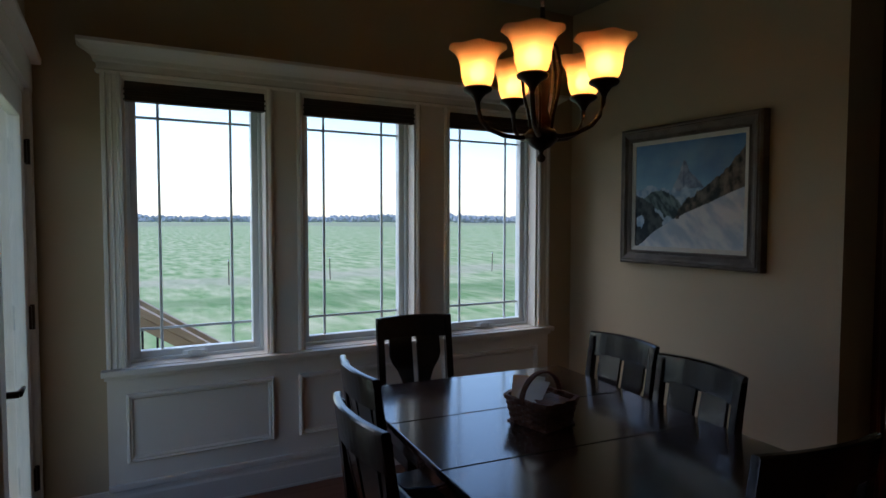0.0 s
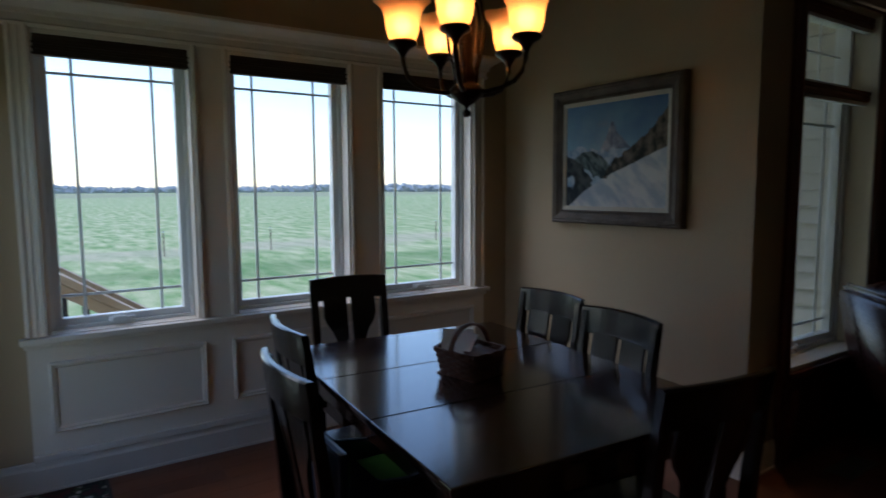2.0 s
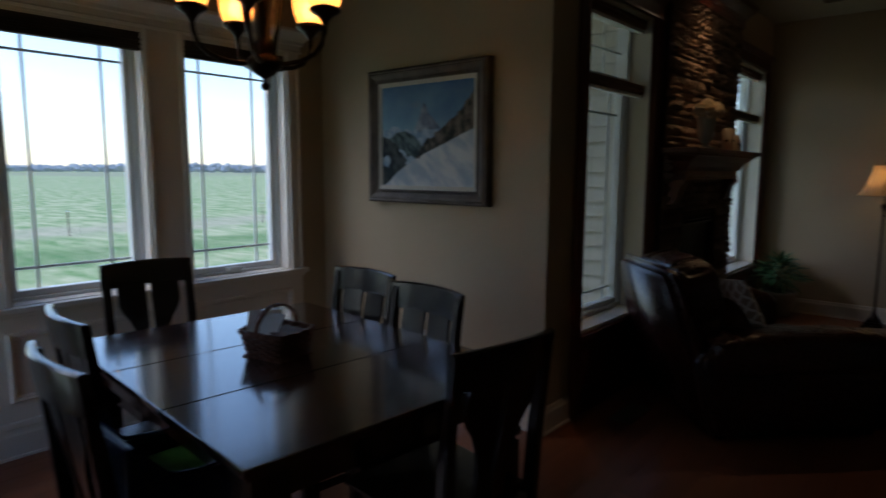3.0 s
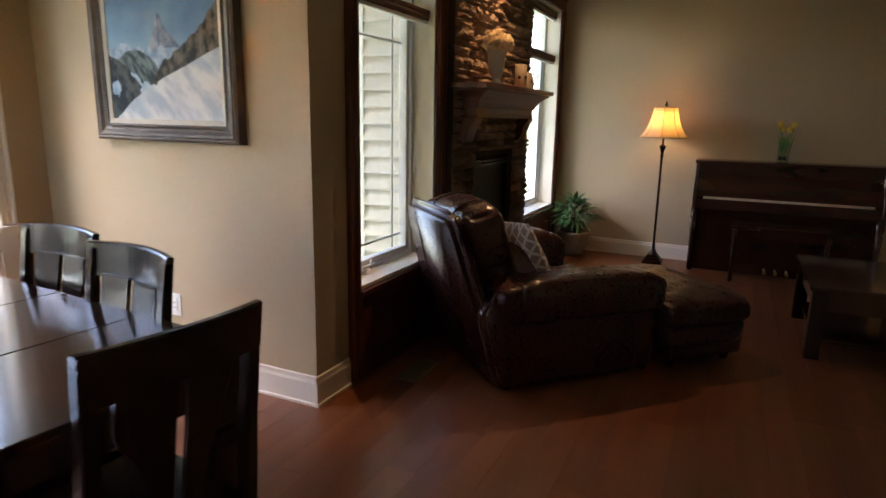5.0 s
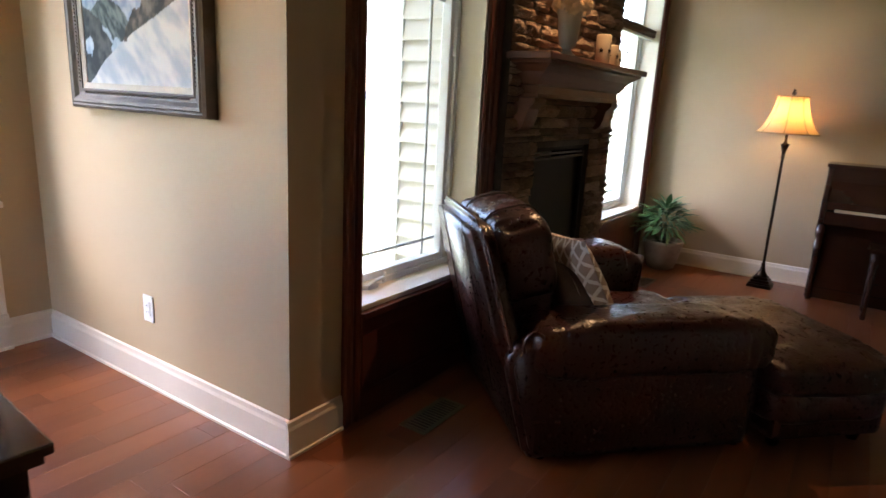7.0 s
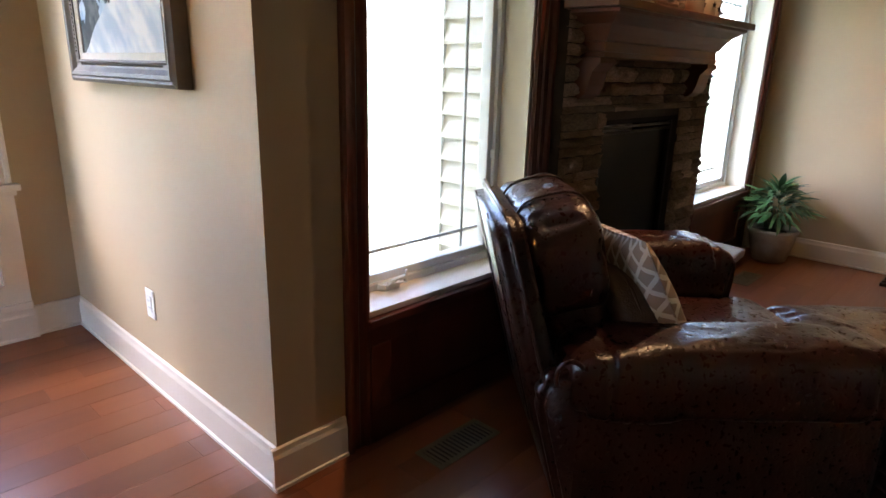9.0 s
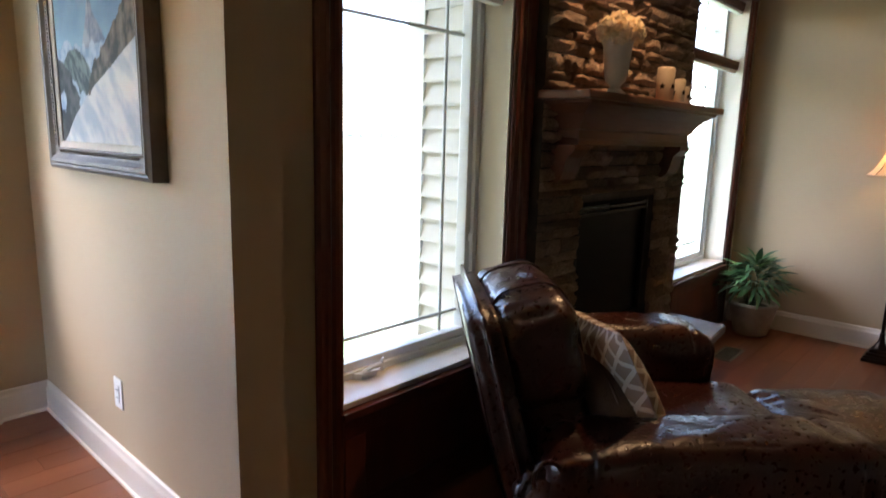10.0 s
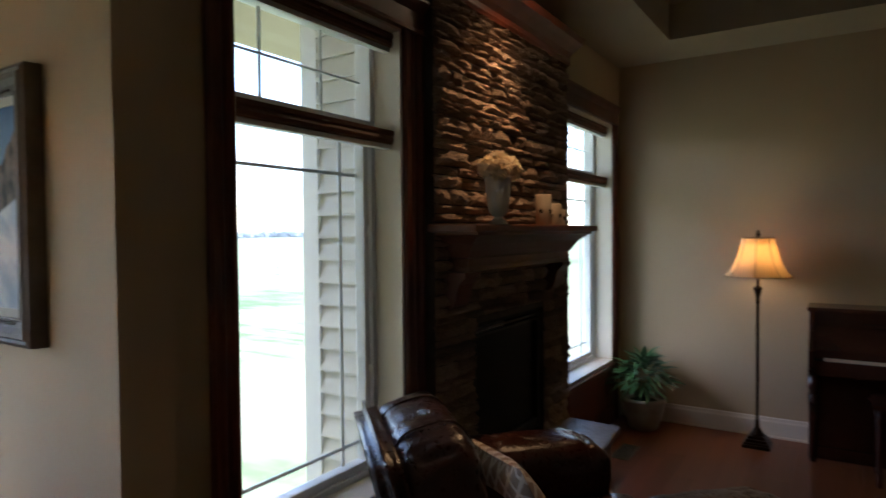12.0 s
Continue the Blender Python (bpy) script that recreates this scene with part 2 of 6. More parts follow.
gl.new(gwob.outputs[0], gadd.inputs[0])
gadd.inputs[1].default_value = 7.0
gl.new(gsp.outputs["Y"], gadd.inputs[2])
last = gramp
# mown straw near the house, tall green strip, dry stubble along the fence, ploughed ground far off
for lo, hi, colour, amount in ((4.0, 11.0, (0.47, 0.43, 0.26, 1), 0.62), (18.0, 23.0, (0.10, 0.21, 0.05, 1), 0.55), (25.5, 31.0, (0.50, 0.42, 0.29, 1), 0.60), (190.0, 420.0, (0.30, 0.26, 0.19, 1), 0.5)):
    band = gn.new("ShaderNodeMapRange")
    band.interpolation_type = 'SMOOTHSTEP'
    w = (hi - lo) * 0.3
    up, dn, mul, amt = gn.new("ShaderNodeMapRange"), gn.new("ShaderNodeMapRange"), gn.new("ShaderNodeMath"), gn.new("ShaderNodeMath")
    gn.remove(band)
    for nd, a, b in ((up, lo, lo + w), (dn, hi, hi - w)):
        nd.inputs["From Min"].default_value, nd.inputs["From Max"].default_value = a, b
        gl.new(gadd.outputs[0], nd.inputs[0])
    mul.operation, amt.operation = 'MULTIPLY', 'MULTIPLY'
    gl.new(up.outputs[0], mul.inputs[0])
    gl.new(dn.outputs[0], mul.inputs[1])
    gl.new(mul.outputs[0], amt.inputs[0])
    amt.inputs[1].default_value = amount
    mixn = gn.new("ShaderNodeMix")
    mixn.data_type = 'RGBA'
    gl.new(amt.outputs[0], mixn.inputs["Factor"])
    gl.new(last, mixn.inputs["A"])
    mixn.inputs["B"].default_value = colour
    last = mixn.outputs["Result"]
gl.new(last, gb.inputs["Base Color"])
bm = bmesh.new()
N = 90
grid = {}
for i in range(N + 1):
    for j in range(N + 1):
        u, v = 2 * i / N - 1, 2 * j / N - 1
        x, y = 2500 * abs(u) ** 3 * (1 if u > 0 else -1), 2500 * abs(v) ** 3 * (1 if v > 0 else -1)
        d = math.hypot(x, y)
        z = -1.2 + (noise.noise((x / 60, y / 60, 0)) * min(1.2, d / 120) + d / 900 if d > 25 else 0.0)
        grid[i, j] = bm.verts.new((x, y, z - (0 if d < 1500 else 0.0)))
for i in range(N):
    for j in range(N):
        bm.faces.new((grid[i, j], grid[i + 1, j], grid[i + 1, j + 1], grid[i, j + 1])).smooth = True
structure("ground", bm, GROUND, "spring grass field stretching to the horizon", "ground")


# ---- trim ----
BASE = [(0, 0), (0.022, 0), (0.022, 0.012), (0.016, 0.016), (0.016, 0.115), (0.011, 0.128), (0.009, 0.146), (0.0, 0.15)]
SHOE = [(0, 0), (0.030, 0), (0.028, 0.012), (0.018, 0.02), (0.0, 0.02)]


def run(name, prof, p0, p1, out, mat, label):
    """A moulding: a profile of (depth, height) carried from p0 to p1, standing out along out."""
    bm = bmesh.new()
    o = Vector(out)
    prism(bm, [Vector(p0) + o * d + Vector((0, 0, z)) for d, z in prof], Vector(p1) - Vector(p0))
    return structure(name, bm, mat, label, "trim")


WB = "white moulded baseboard along the floor"
run("baseboard_1", BASE, (0, NORTH, 0), (0, -0.022, 0), (-1, 0, 0), TRIM, WB)
run("baseboard_2", BASE, (-0.022, NORTH, 0), (0.268, NORTH, 0), (0, -1, 0), TRIM, WB)
run("baseboard_3", BASE, (-0.215, 0, 0), (0, 0, 0), (0, -1, 0), TRIM, WB)
run("baseboard_4", BASE, (WEST, 0, 0), (-2.915, 0, 0), (0, -1, 0), TRIM, WB)
run("baseboard_5", BASE, (FAR, SOUTH, 0), (FAR, NORTH, 0), (-1, 0, 0), TRIM, WB)
run("baseboard_6", BASE, (4.205, NORTH, 0), (FAR, NORTH, 0), (0, -1, 0), TRIM, WB)
run("baseboard_7", BASE, (WEST, SOUTH, 0), (FAR, SOUTH, 0), (0, 1, 0), TRIM, WB)
run("baseboard_8", BASE, (WEST, SOUTH, 0), (WEST, DOOR_Y[0] - 0.09, 0), (1, 0, 0), TRIM, WB)

# dining window surround: wainscot, casings, stool, frieze and crown
bm = bmesh.new()
X0, X1 = -2.915, -0.215
F = -0.022
box(bm, X0, X1, F, 0, 0, DZ0 - 0.02)
edges = [X0, DW[0][0], DW[0][1], DW[1][0], DW[1][1], DW[2][0], DW[2][1], X1]
wains = structure("wainscot", bm, TRIM, "cream painted wainscot and window surround", "wainscot")
for a, b in zip(edges[0::2], edges[1::2]):
    boxpart("upright_board", (a, b, F, 0, DZ0 - 0.02, DZ1), TRIM, wains)
boxpart("frieze_board", (X0, X1, F, 0, DZ1, 2.20), TRIM, wains)


def casing(bm, x0, x1, z0, z1, y, depth=0.02):
    """Fluted upright board with raised edges."""
    w = x1 - x0
    pr = [(0, 0), (0, 0.6), (0.08, 1), (0.2, 1), (0.26, 0.45), (0.42, 0.45), (0.5, 0.7), (0.58, 0.45), (0.74, 0.45), (0.8, 1), (0.92, 1), (1, 0.6), (1, 0)]
    prism(bm, [(x0 + u * w, y - d * depth, z0) for u, d in pr], (0, 0, z1 - z0))


for k, (a, b) in enumerate(((X0, DW[0][0]), (DW[2][1], X1))):
    bm = bmesh.new()
    casing(bm, a + 0.002, b - 0.002, DZ0 + 0.012, DZ1 + 0.02, F)
    part("casing", bm, TRIM, wains)
for a, b in ((DW[0][1], DW[1][0]), (DW[1][1], DW[2][0])):
    bm = bmesh.new()
    for p in (a + 0.002, b - 0.032):
        prism(bm, [(p, F, DZ0 + 0.012), (p, F - 0.012, DZ0 + 0.012), (p + 0.012, F - 0.018, DZ0 + 0.012), (p + 0.022, F - 0.012, DZ0 + 0.012), (p + 0.03, F, DZ0 + 0.012)], (0, 0, DZ1 - DZ0))
    part("mullion_bead", bm, TRIM, wains)
bm = bmesh.new()
box(bm, X0 - 0.025, X1 + 0.025, F - 0.045, F + 0.015, DZ0 - 0.022, DZ0 + 0.008, 0.006)
box(bm, X0 - 0.01, X1 + 0.01, F - 0.018, F, DZ0 - 0.045, DZ0 - 0.022, 0.004)
part("stool", bm, TRIM, wains)
bm = bmesh.new()
CROWN = [(0, 0), (0.012, 0), (0.02, 0.012), (0.012, 0.02), (0.014, 0.05), (0.026, 0.056), (0.03, 0.075), (0.05, 0.095), (0.082, 0.115), (0.092, 0.125), (0.092, 0.142), (0, 0.142)]
rings = []
for d, z in CROWN:
    e = d
    rings.append([bm.verts.new(p) for p in ((X0 - e, 0, 2.192 + z), (X0 - e, F - d, 2.192 + z), (X1 + e, F - d, 2.192 + z), (X1 + e, 0, 2.192 + z))])
fs = []
for a, b in zip(rings, rings[1:]):
    for k in range(3):
        fs.append(bm.faces.new((a[k], a[k + 1], b[k + 1], b[k])))
fs.append(bm.faces.new(rings[-1]))
fs.append(bm.faces.new(rings[0][::-1]))
bmesh.ops.recalc_face_normals(bm, faces=fs)
part("crown", bm, TRIM, wains)
bm = bmesh.new()
prism(bm, [(X0 - 0.006, F - d, z) for d, z in BASE], (X1 - X0 + 0.012, 0, 0))
box(bm, X0 - 0.002, X1 + 0.002, F - 0.020, F, 0.15, 0.185, 0.006)
part("base_moulding", bm, TRIM, wains)
for a, b in ((-2.832, -2.107), (-1.97, -1.20), (-1.055, -0.308)):
    bm = bmesh.new()
    z0, z1, w = 0.280, 0.630, 0.032
    pf = [(0, 0.0), (0.003, 0.018), (0.011, 0.024), (0.016, 0.011), (0.024, 0.014), (0.032, 0.0)]
    rings = [[bm.verts.new(p) for p in ((a + u, F - d, z0 + u), (b - u, F - d, z0 + u), (b - u, F - d, z1 - u), (a + u, F - d, z1 - u))] for u, d in pf]
    fs = []
    for r, q in zip(rings, rings[1:]):
        for k in range(4):
            fs.append(bm.faces.new((r[k], r[(k + 1) % 4], q[(k + 1) % 4], q[k])))
    for f in fs:
        f.normal_update()
        if f.calc_center_median().y < F and f.normal.y > 0:
            f.normal_flip()
    part("panel_moulding", bm, TRIM, wains)


# ---- windows ----
def frame_ring(bm, x0, x1, z0, z1, w, y0, y1, bevel=0.004):
    box(bm, x0, x0 + w, y0, y1, z0, z1, bevel)
    box(bm, x1 - w, x1, y0, y1, z0, z1, bevel)
    box(bm, x0 + w - 0.002, x1 - w + 0.002, y0, y1, z0, z0 + w, bevel)
    box(bm, x0 + w - 0.002, x1 - w + 0.002, y0, y1, z1 - w, z1, bevel)


def pane(x0, x1, z0, z1, y, parent):
    bm = bmesh.new()
    box(bm, x0, x1, y - 0.003, y + 0.003, z0, z1)
    p = part("pane", bm, GLASS, parent)
    p.visible_shadow = False
    return p


def bar_v(x, z0, z1, y, parent, w=0.014):
    return boxpart("grille_bar", (x - w / 2, x + w / 2, y - 0.006, y + 0.006, z0, z1), GRILLE, parent, 0.003)


def bar_h(z, x0, x1, y, parent, w=0.014):
    return boxpart("grille_bar", (x0, x1, y - 0.005, y + 0.005, z - w / 2, z + w / 2), GRILLE, parent, 0.003)


def crank(parent, x, y, z, folded=True):
    bm = bmesh.new()
    prism(bm, [(x - 0.055, y, z), (x + 0.055, y, z), (x + 0.035, y - 0.028, z), (x - 0.035, y - 0.028, z)], (0, 0, 0.022))
    tube(bm, [(x - 0.03, y - 0.03, z + 0.02), (x - 0.02, y - 0.034, z + 0.028), (x + 0.03, y - 0.036, z + 0.022), (x + 0.065, y - 0.034, z + 0.02)], [0.007, 0.006, 0.005, 0.007], 8)
    if not folded:
        tube(bm, [(x - 0.02, y - 0.02, z + 0.02), (x + 0.0, y - 0.05, z + 0.045), (x + 0.04, y - 0.055, z + 0.05)], [0.009, 0.007, 0.009], 8)
        tube(bm, [(x + 0.038, y - 0.055, z + 0.03), (x + 0.042, y - 0.056, z + 0.075)], [0.008, 0.006], 8)
    return part("crank_handle", bm, VINYL, parent, "white folding crank handle")


GY = 0.118
for k, (a, b) in enumerate(DW):
    w = thing("window_%d" % (k + 1), "white casement window with prairie grille overlooking a field", "window", "dining room windows", "structure")
    bm = bmesh.new()
    frame_ring(bm, a, b, DZ0, DZ1, 0.030, 0.072, 0.19)
    part("window_frame", bm, VINYL, w)
    bm = bmesh.new()
    frame_ring(bm, a, b, DZ0, DZ1, 0.012, F + 0.004, 0.074, 0.002)
    part("jamb", bm, TRIM, w, "cream painted jamb lining")
    bm = bmesh.new()
    frame_ring(bm, a + 0.028, b - 0.028, DZ0 + 0.028, DZ1 - 0.028, 0.036, 0.094, 0.148, 0.006)
    part("sash", bm, VINYL, w)
    g0, g1, h0, h1 = a + 0.062, b - 0.062, DZ0 + 0.062, DZ1 - 0.062
    pane(g0, g1, h0, h1, GY, w)
    for x in (g0 + 0.105, g1 - 0.105):
        bar_v(x, h0, h1, GY + 0.012, w)
    for z in (0.922, 2.016):
        bar_h(z, g0, g1, GY + 0.012, w)
    if k != 1:
        crank(w, (a + b) / 2 - 0.03, 0.074, DZ0 + 0.030)
        bm = bmesh.new()
        tube(bm, [(b - 0.03, 0.092, 0.86), (b - 0.034, 0.076, 0.89), (b - 0.03, 0.084, 0.95)], [0.006, 0.005, 0.004])
        part("sash_lock", bm, VINYL, w)
    bl = thing("window_blind", "dark brown woven blind gathered up at the window head", "blind", "dining room blinds")
    boxpart("headrail", (a + 0.004, b - 0.004, -0.016, 0.028, DZ1 - 0.045, DZ1 - 0.002), SHADE_BROWN, bl, 0.003)
    for q in range(5):
        zz = DZ1 - 0.045 - 0.0125 * (q + 1)
        boxpart("fold", (a + 0.006, b - 0.006, -0.020 + 0.004 * (q % 2), 0.026, zz, zz + 0.0115), SHADE_BROWN, bl, 0.003)

LY = NORTH + 0.188
for k, (a, b) in enumerate(LW):
    w = thing("window_%d" % (k + 4), "tall white casement window with transom in dark cherry casing", "window", "living room windows", "structure")
    bm = bmesh.new()
    for p, q in ((a, a + 0.012), (b - 0.012, b)):
        box(bm, p, q, NORTH - 0.003, NORTH + 0.14, LZ0, LZ1)
    box(bm, a, b, NORTH - 0.003, NORTH + 0.14, LZ1 - 0.012, LZ1)
    part("jamb", bm, JAMB, w, "cream painted jamb lining")
    bm = bmesh.new()
    frame_ring(bm, a + 0.012, b - 0.012, LZ0 + 0.02, 2.01, 0.028, NORTH + 0.138, NORTH + 0.225)
    frame_ring(bm, a + 0.012, b - 0.012, 2.01, LZ1 - 0.012, 0.028, NORTH + 0.138, NORTH + 0.225)
    part("window_frame", bm, VINYL, w)
    bm = bmesh.new()
    frame_ring(bm, a + 0.024, b - 0.036, LZ0 + 0.046, 1.986, 0.034, NORTH + 0.155, NORTH + 0.21, 0.006)
    part("sash", bm, VINYL, w)
    pane(a + 0.055, b - 0.067, LZ0 + 0.078, 1.954, LY, w)
    pane(a + 0.04, b - 0.04, 2.038, LZ1 - 0.04, LY, w)
    for x in (a + 0.16, b - 0.175):
        bar_v(x, LZ0 + 0.078, 1.954, LY + 0.012, w)
    for z in (0.64, 1.805):
        bar_h(z, a + 0.055, b - 0.067, LY + 0.012, w)
    for x in (a + 0.28, b - 0.28):
        bar_v(x, 2.038, LZ1 - 0.04, LY + 0.012, w, 0.01)
    bar_h(2.21, a + 0.04, b - 0.04, LY + 0.012, w, 0.01)
    crank(w, a + 0.22, NORTH + 0.137, LZ0 + 0.022, False)
    bm = bmesh.new()
    box(bm, a, b, NORTH - 0.012, NORTH + 0.15, LZ0, LZ0 + 0.022, 0.004)
    part("window_sill", bm, TRIM, w, "cream painted sill")
    bm = bmesh.new()
    for z in (0.95, 1.55):
        box(bm, b - 0.052, b - 0.040, NORTH + 0.13, NORTH + 0.155, z, z + 0.035, 0.003)
    part("hinge", bm, VINYL, w)
    # cherry casing, apron and head
    bm = bmesh.new()
    casing(bm, a - 0.098, a, 0, LZ1, NORTH, 0.024)
    part("casing", bm, CHERRY, w, "dark cherry side casing")
    bm = bmesh.new()
    casing(bm, b, b + 0.145 if k == 0 else b + 0.11, 0, LZ1, NORTH, 0.024)
    part("casing", bm, CHERRY, w, "dark cherry side casing")
    bm = bmesh.new()
    box(bm, a, b, NORTH - 0.016, NORTH, 0.0, LZ0 - 0.03)
    for p, q, r, s2 in ((a, b, 0, 0.13), (a, b, LZ0 - 0.10, LZ0 - 0.03), (a, a + 0.09, 0.13, LZ0 - 0.10), (b - 0.09, b, 0.13, LZ0 - 0.10)):
        box(bm, p, q, NORTH - 0.026, NORTH - 0.014, r, s2, 0.004)
    part("apron_panel", bm, CHERRY, w, "dark cherry panel below the window")
    bm = bmesh.new()
    box(bm, a - 0.012, b + 0.012, NORTH - 0.036, NORTH - 0.002, LZ0 - 0.034, LZ0 - 0.002, 0.006)
    part("stool", bm, CHERRY, w, "dark cherry stool edge")
    bm = bmesh.new()
    xr = b + 0.143 if k == 0 else b + 0.11
    xl = a - 0.098 if k == 0 else a - 0.09
    prism(bm, [(xl, NORTH, LZ1), (xl, NORTH - 0.03, LZ1), (xl, NORTH - 0.022, LZ1 + 0.02), (xl, NORTH - 0.022, LZ1 + 0.09), (xl, NORTH - 0.03, LZ1 + 0.10), (xl, NORTH - 0.038, LZ1 + 0.115), (xl, NORTH - 0.055, LZ1 + 0.13), (xl, NORTH - 0.055, LZ1 + 0.145), (xl, NORTH, LZ1 + 0.145)], (xr - xl, 0, 0))
    part("head_crown", bm, CHERRY, w, "dark cherry crowned head casing")
    for z, lab in ((1.932, "brown wooden blind valance across the transom bar"), (LZ1 - 0.078, "brown wooden blind valance at the window head")):
        v = thing("blind_valance", lab, "blind", "living room blinds")
        bm = bmesh.new()
        pr = [(0.0, 0.0), (-0.010, 0.008), (-0.014, 0.021), (-0.010, 0.035), (-0.016, 0.042), (-0.016, 0.058), (0.0, 0.062), (0.035, 0.062), (0.035, 0.0)]
        prism(bm, [(a + 0.014, NORTH + 0.045 + d, z + h) for d, h in pr], (b - a - 0.028, 0, 0))
        part("valance", bm, MANTELWOOD, v)
        boxpart("bottom_rail", (a + 0.02, b - 0.02, NORTH + 0.042, NORTH + 0.078, z - 0.02, z), VINYL, v, 0.003)
        boxpart("clip", (a + 0.42, a + 0.46, NORTH + 0.0265, NORTH + 0.0345, z + 0.036, z + 0.044), CHROME, v, 0.002, "bright metal valance clip")

# ---- patio door in the west wall ----
door = thing("door_1", "white glazed patio door with bronze hinges and lever", "door", kind="structure")
bm = bmesh.new()
y0, y1 = DOOR_Y
for p, q in ((y0 - 0.10, y0), (y1, y1 + 0.10)):
    box(bm, WEST - 0.002, WEST + 0.02, p, q, 0, 2.07, 0.004)
box(bm, WEST - 0.002, WEST + 0.022, y0 - 0.12, y1 + 0.115, 2.07, 2.20, 0.005)
box(bm, WEST - 0.002, WEST + 0.06, y0 - 0.14, y1 + 0.125, 2.20, 2.235, 0.01)
part("casing", bm, TRIM, door)
bm = bmesh.new()
for p, q in ((y0, y0 + 0.025), (y1 - 0.025, y1)):
    box(bm, WEST - 0.2, WEST, p, q, 0, 2.07)
box(bm, WEST - 0.2, WEST, y0, y1, 2.045, 2.07)
box(bm, WEST - 0.2, WEST, y0, y1, -0.012, 0.012)
part("door_frame", bm, TRIM, door)
for p, q in ((y0 + 0.025, y1 - 0.025),):
    bm = bmesh.new()
    xa, xb = WEST - 0.048, WEST - 0.004
    box(bm, xa, xb, p + 0.002, p + 0.11, 0.014, 2.043, 0.004)
    box(bm, xa, xb, q - 0.11, q - 0.002, 0.014, 2.043, 0.004)
    box(bm, xa, xb, p + 0.11, q - 0.11, 0.014, 0.24, 0.004)
    box(bm, xa, xb, p + 0.11, q - 0.11, 1.93, 2.043, 0.004)
    leaf = part("door_leaf", bm, TRIM, door, "white painted door leaf")
    bm = bmesh.new()
    box(bm, WEST - 0.03, WEST - 0.024, p + 0.105, q - 0.105, 0.235, 1.935)
    pn = part("pane", bm, GLASS, leaf)
    pn.visible_shadow = False
    bm = bmesh.new()
    tube(bm, [(WEST - 0.004, p + 0.06, 0.92), (WEST + 0.045, p + 0.06, 0.92)], 0.012)
    tube(bm, [(WEST + 0.045, p + 0.06, 0.92), (WEST + 0.048, p + 0.10, 0.925), (WEST + 0.045, p + 0.17, 0.915)], [0.011, 0.009, 0.008])
    part("lever_handle", bm, BRONZE, leaf, "dark bronze lever handle")
for z in (0.33, 1.06, 1.79):
    bm = bmesh.new()
    tube(bm, [(WEST + 0.008, y1 - 0.02, z - 0.055), (WEST + 0.008, y1 - 0.02, z + 0.055)], 0.010)
    box(bm, WEST - 0.002, WEST + 0.008, y1 - 0.05, y1 - 0.002, z - 0.05, z + 0.05)
    part("hinge", bm, BRONZE, door, "dark bronze hinge")

# ---- fireplace ----
SX0, SX1, SF = 1.40, 2.94, -1.925
MORTAR = surface("dark_mortar", (0.05, 0.043, 0.037), (0.08, 0.068, 0.058), 12, 0.95, 0.03, 0.4, 60)
fire = thing("fireplace", "stacked ledgestone fireplace with raised hearth and black firebox", "fireplace", kind="structure")
OX0, OX1, OZ0, OZ1 = 1.735, 2.585, 0.345, 1.10
bm = bmesh.new()
for x0, x1, z0, z1 in ((SX0, OX0, 0, 2.80), (OX1, SX1, 0, 2.80), (OX0, OX1, 0, OZ0), (OX0, OX1, OZ1, 2.74)):
    box(bm, x0, x1, SF + 0.02, NORTH, z0, z1)
part("stone_core", bm, MORTAR, fire)
FIREBLACK = surface("firebox_black", (0.006, 0.006, 0.006), (0.012, 0.011, 0.010), 8, 0.6, 0.1, 0.1, 60)
bm = bmesh.new()
box(bm, OX0 + 0.004, OX1 - 0.004, -1.42, -1.40, OZ0, OZ1)
for x0, x1 in ((OX0 + 0.002, OX0 + 0.03), (OX1 - 0.03, OX1 - 0.002)):
    box(bm, x0, x1, NORTH - 0.02, -1.40, OZ0 + 0.002, OZ1)
box(bm, OX0 + 0.03, OX1 - 0.03, NORTH - 0.02, -1.40, OZ0 + 0.002, OZ0 + 0.03)
box(bm, OX0 + 0.03, OX1 - 0.03, NORTH - 0.02, -1.40, OZ1 - 0.03, OZ1 - 0.002)
part("firebox", bm, FIREBLACK, fire, "black metal firebox")
bm = bmesh.new()
for q in range(2):
    z = OZ1 - 0.035 - 0.026 * q
    box(bm, OX0 + 0.03, OX1 - 0.03, NORTH - 0.035 - 0.004 * q, NORTH - 0.02, z - 0.014, z, 0.003)
box(bm, OX0 + 0.03, OX0 + 0.055, NORTH - 0.04, NORTH - 0.018, OZ0 + 0.03, OZ1 - 0.03, 0.003)
box(bm, OX1 - 0.055, OX1 - 0.03, NORTH - 0.04, NORTH - 0.018, OZ0 + 0.03, OZ1 - 0.03, 0.003)
box(bm, OX0 + 0.05, OX1 - 0.05, NORTH - 0.035, NORTH - 0.018, OZ0 + 0.03, OZ0 + 0.09, 0.003)
part("louvre_frame", bm, DARKMETAL, fire, "black louvred metal surround")
bm = bmesh.new()
box(bm, OX0 + 0.055, OX1 - 0.055, NORTH - 0.012, NORTH - 0.006, OZ0 + 0.09, OZ1 - 0.075)
part("fire_glass", bm, surface("smoked_glass", (0.004, 0.004, 0.004), (0.006, 0.006, 0.006), 3, 0.5, 0.04, 0.0), fire, "dark smoked fire glass")

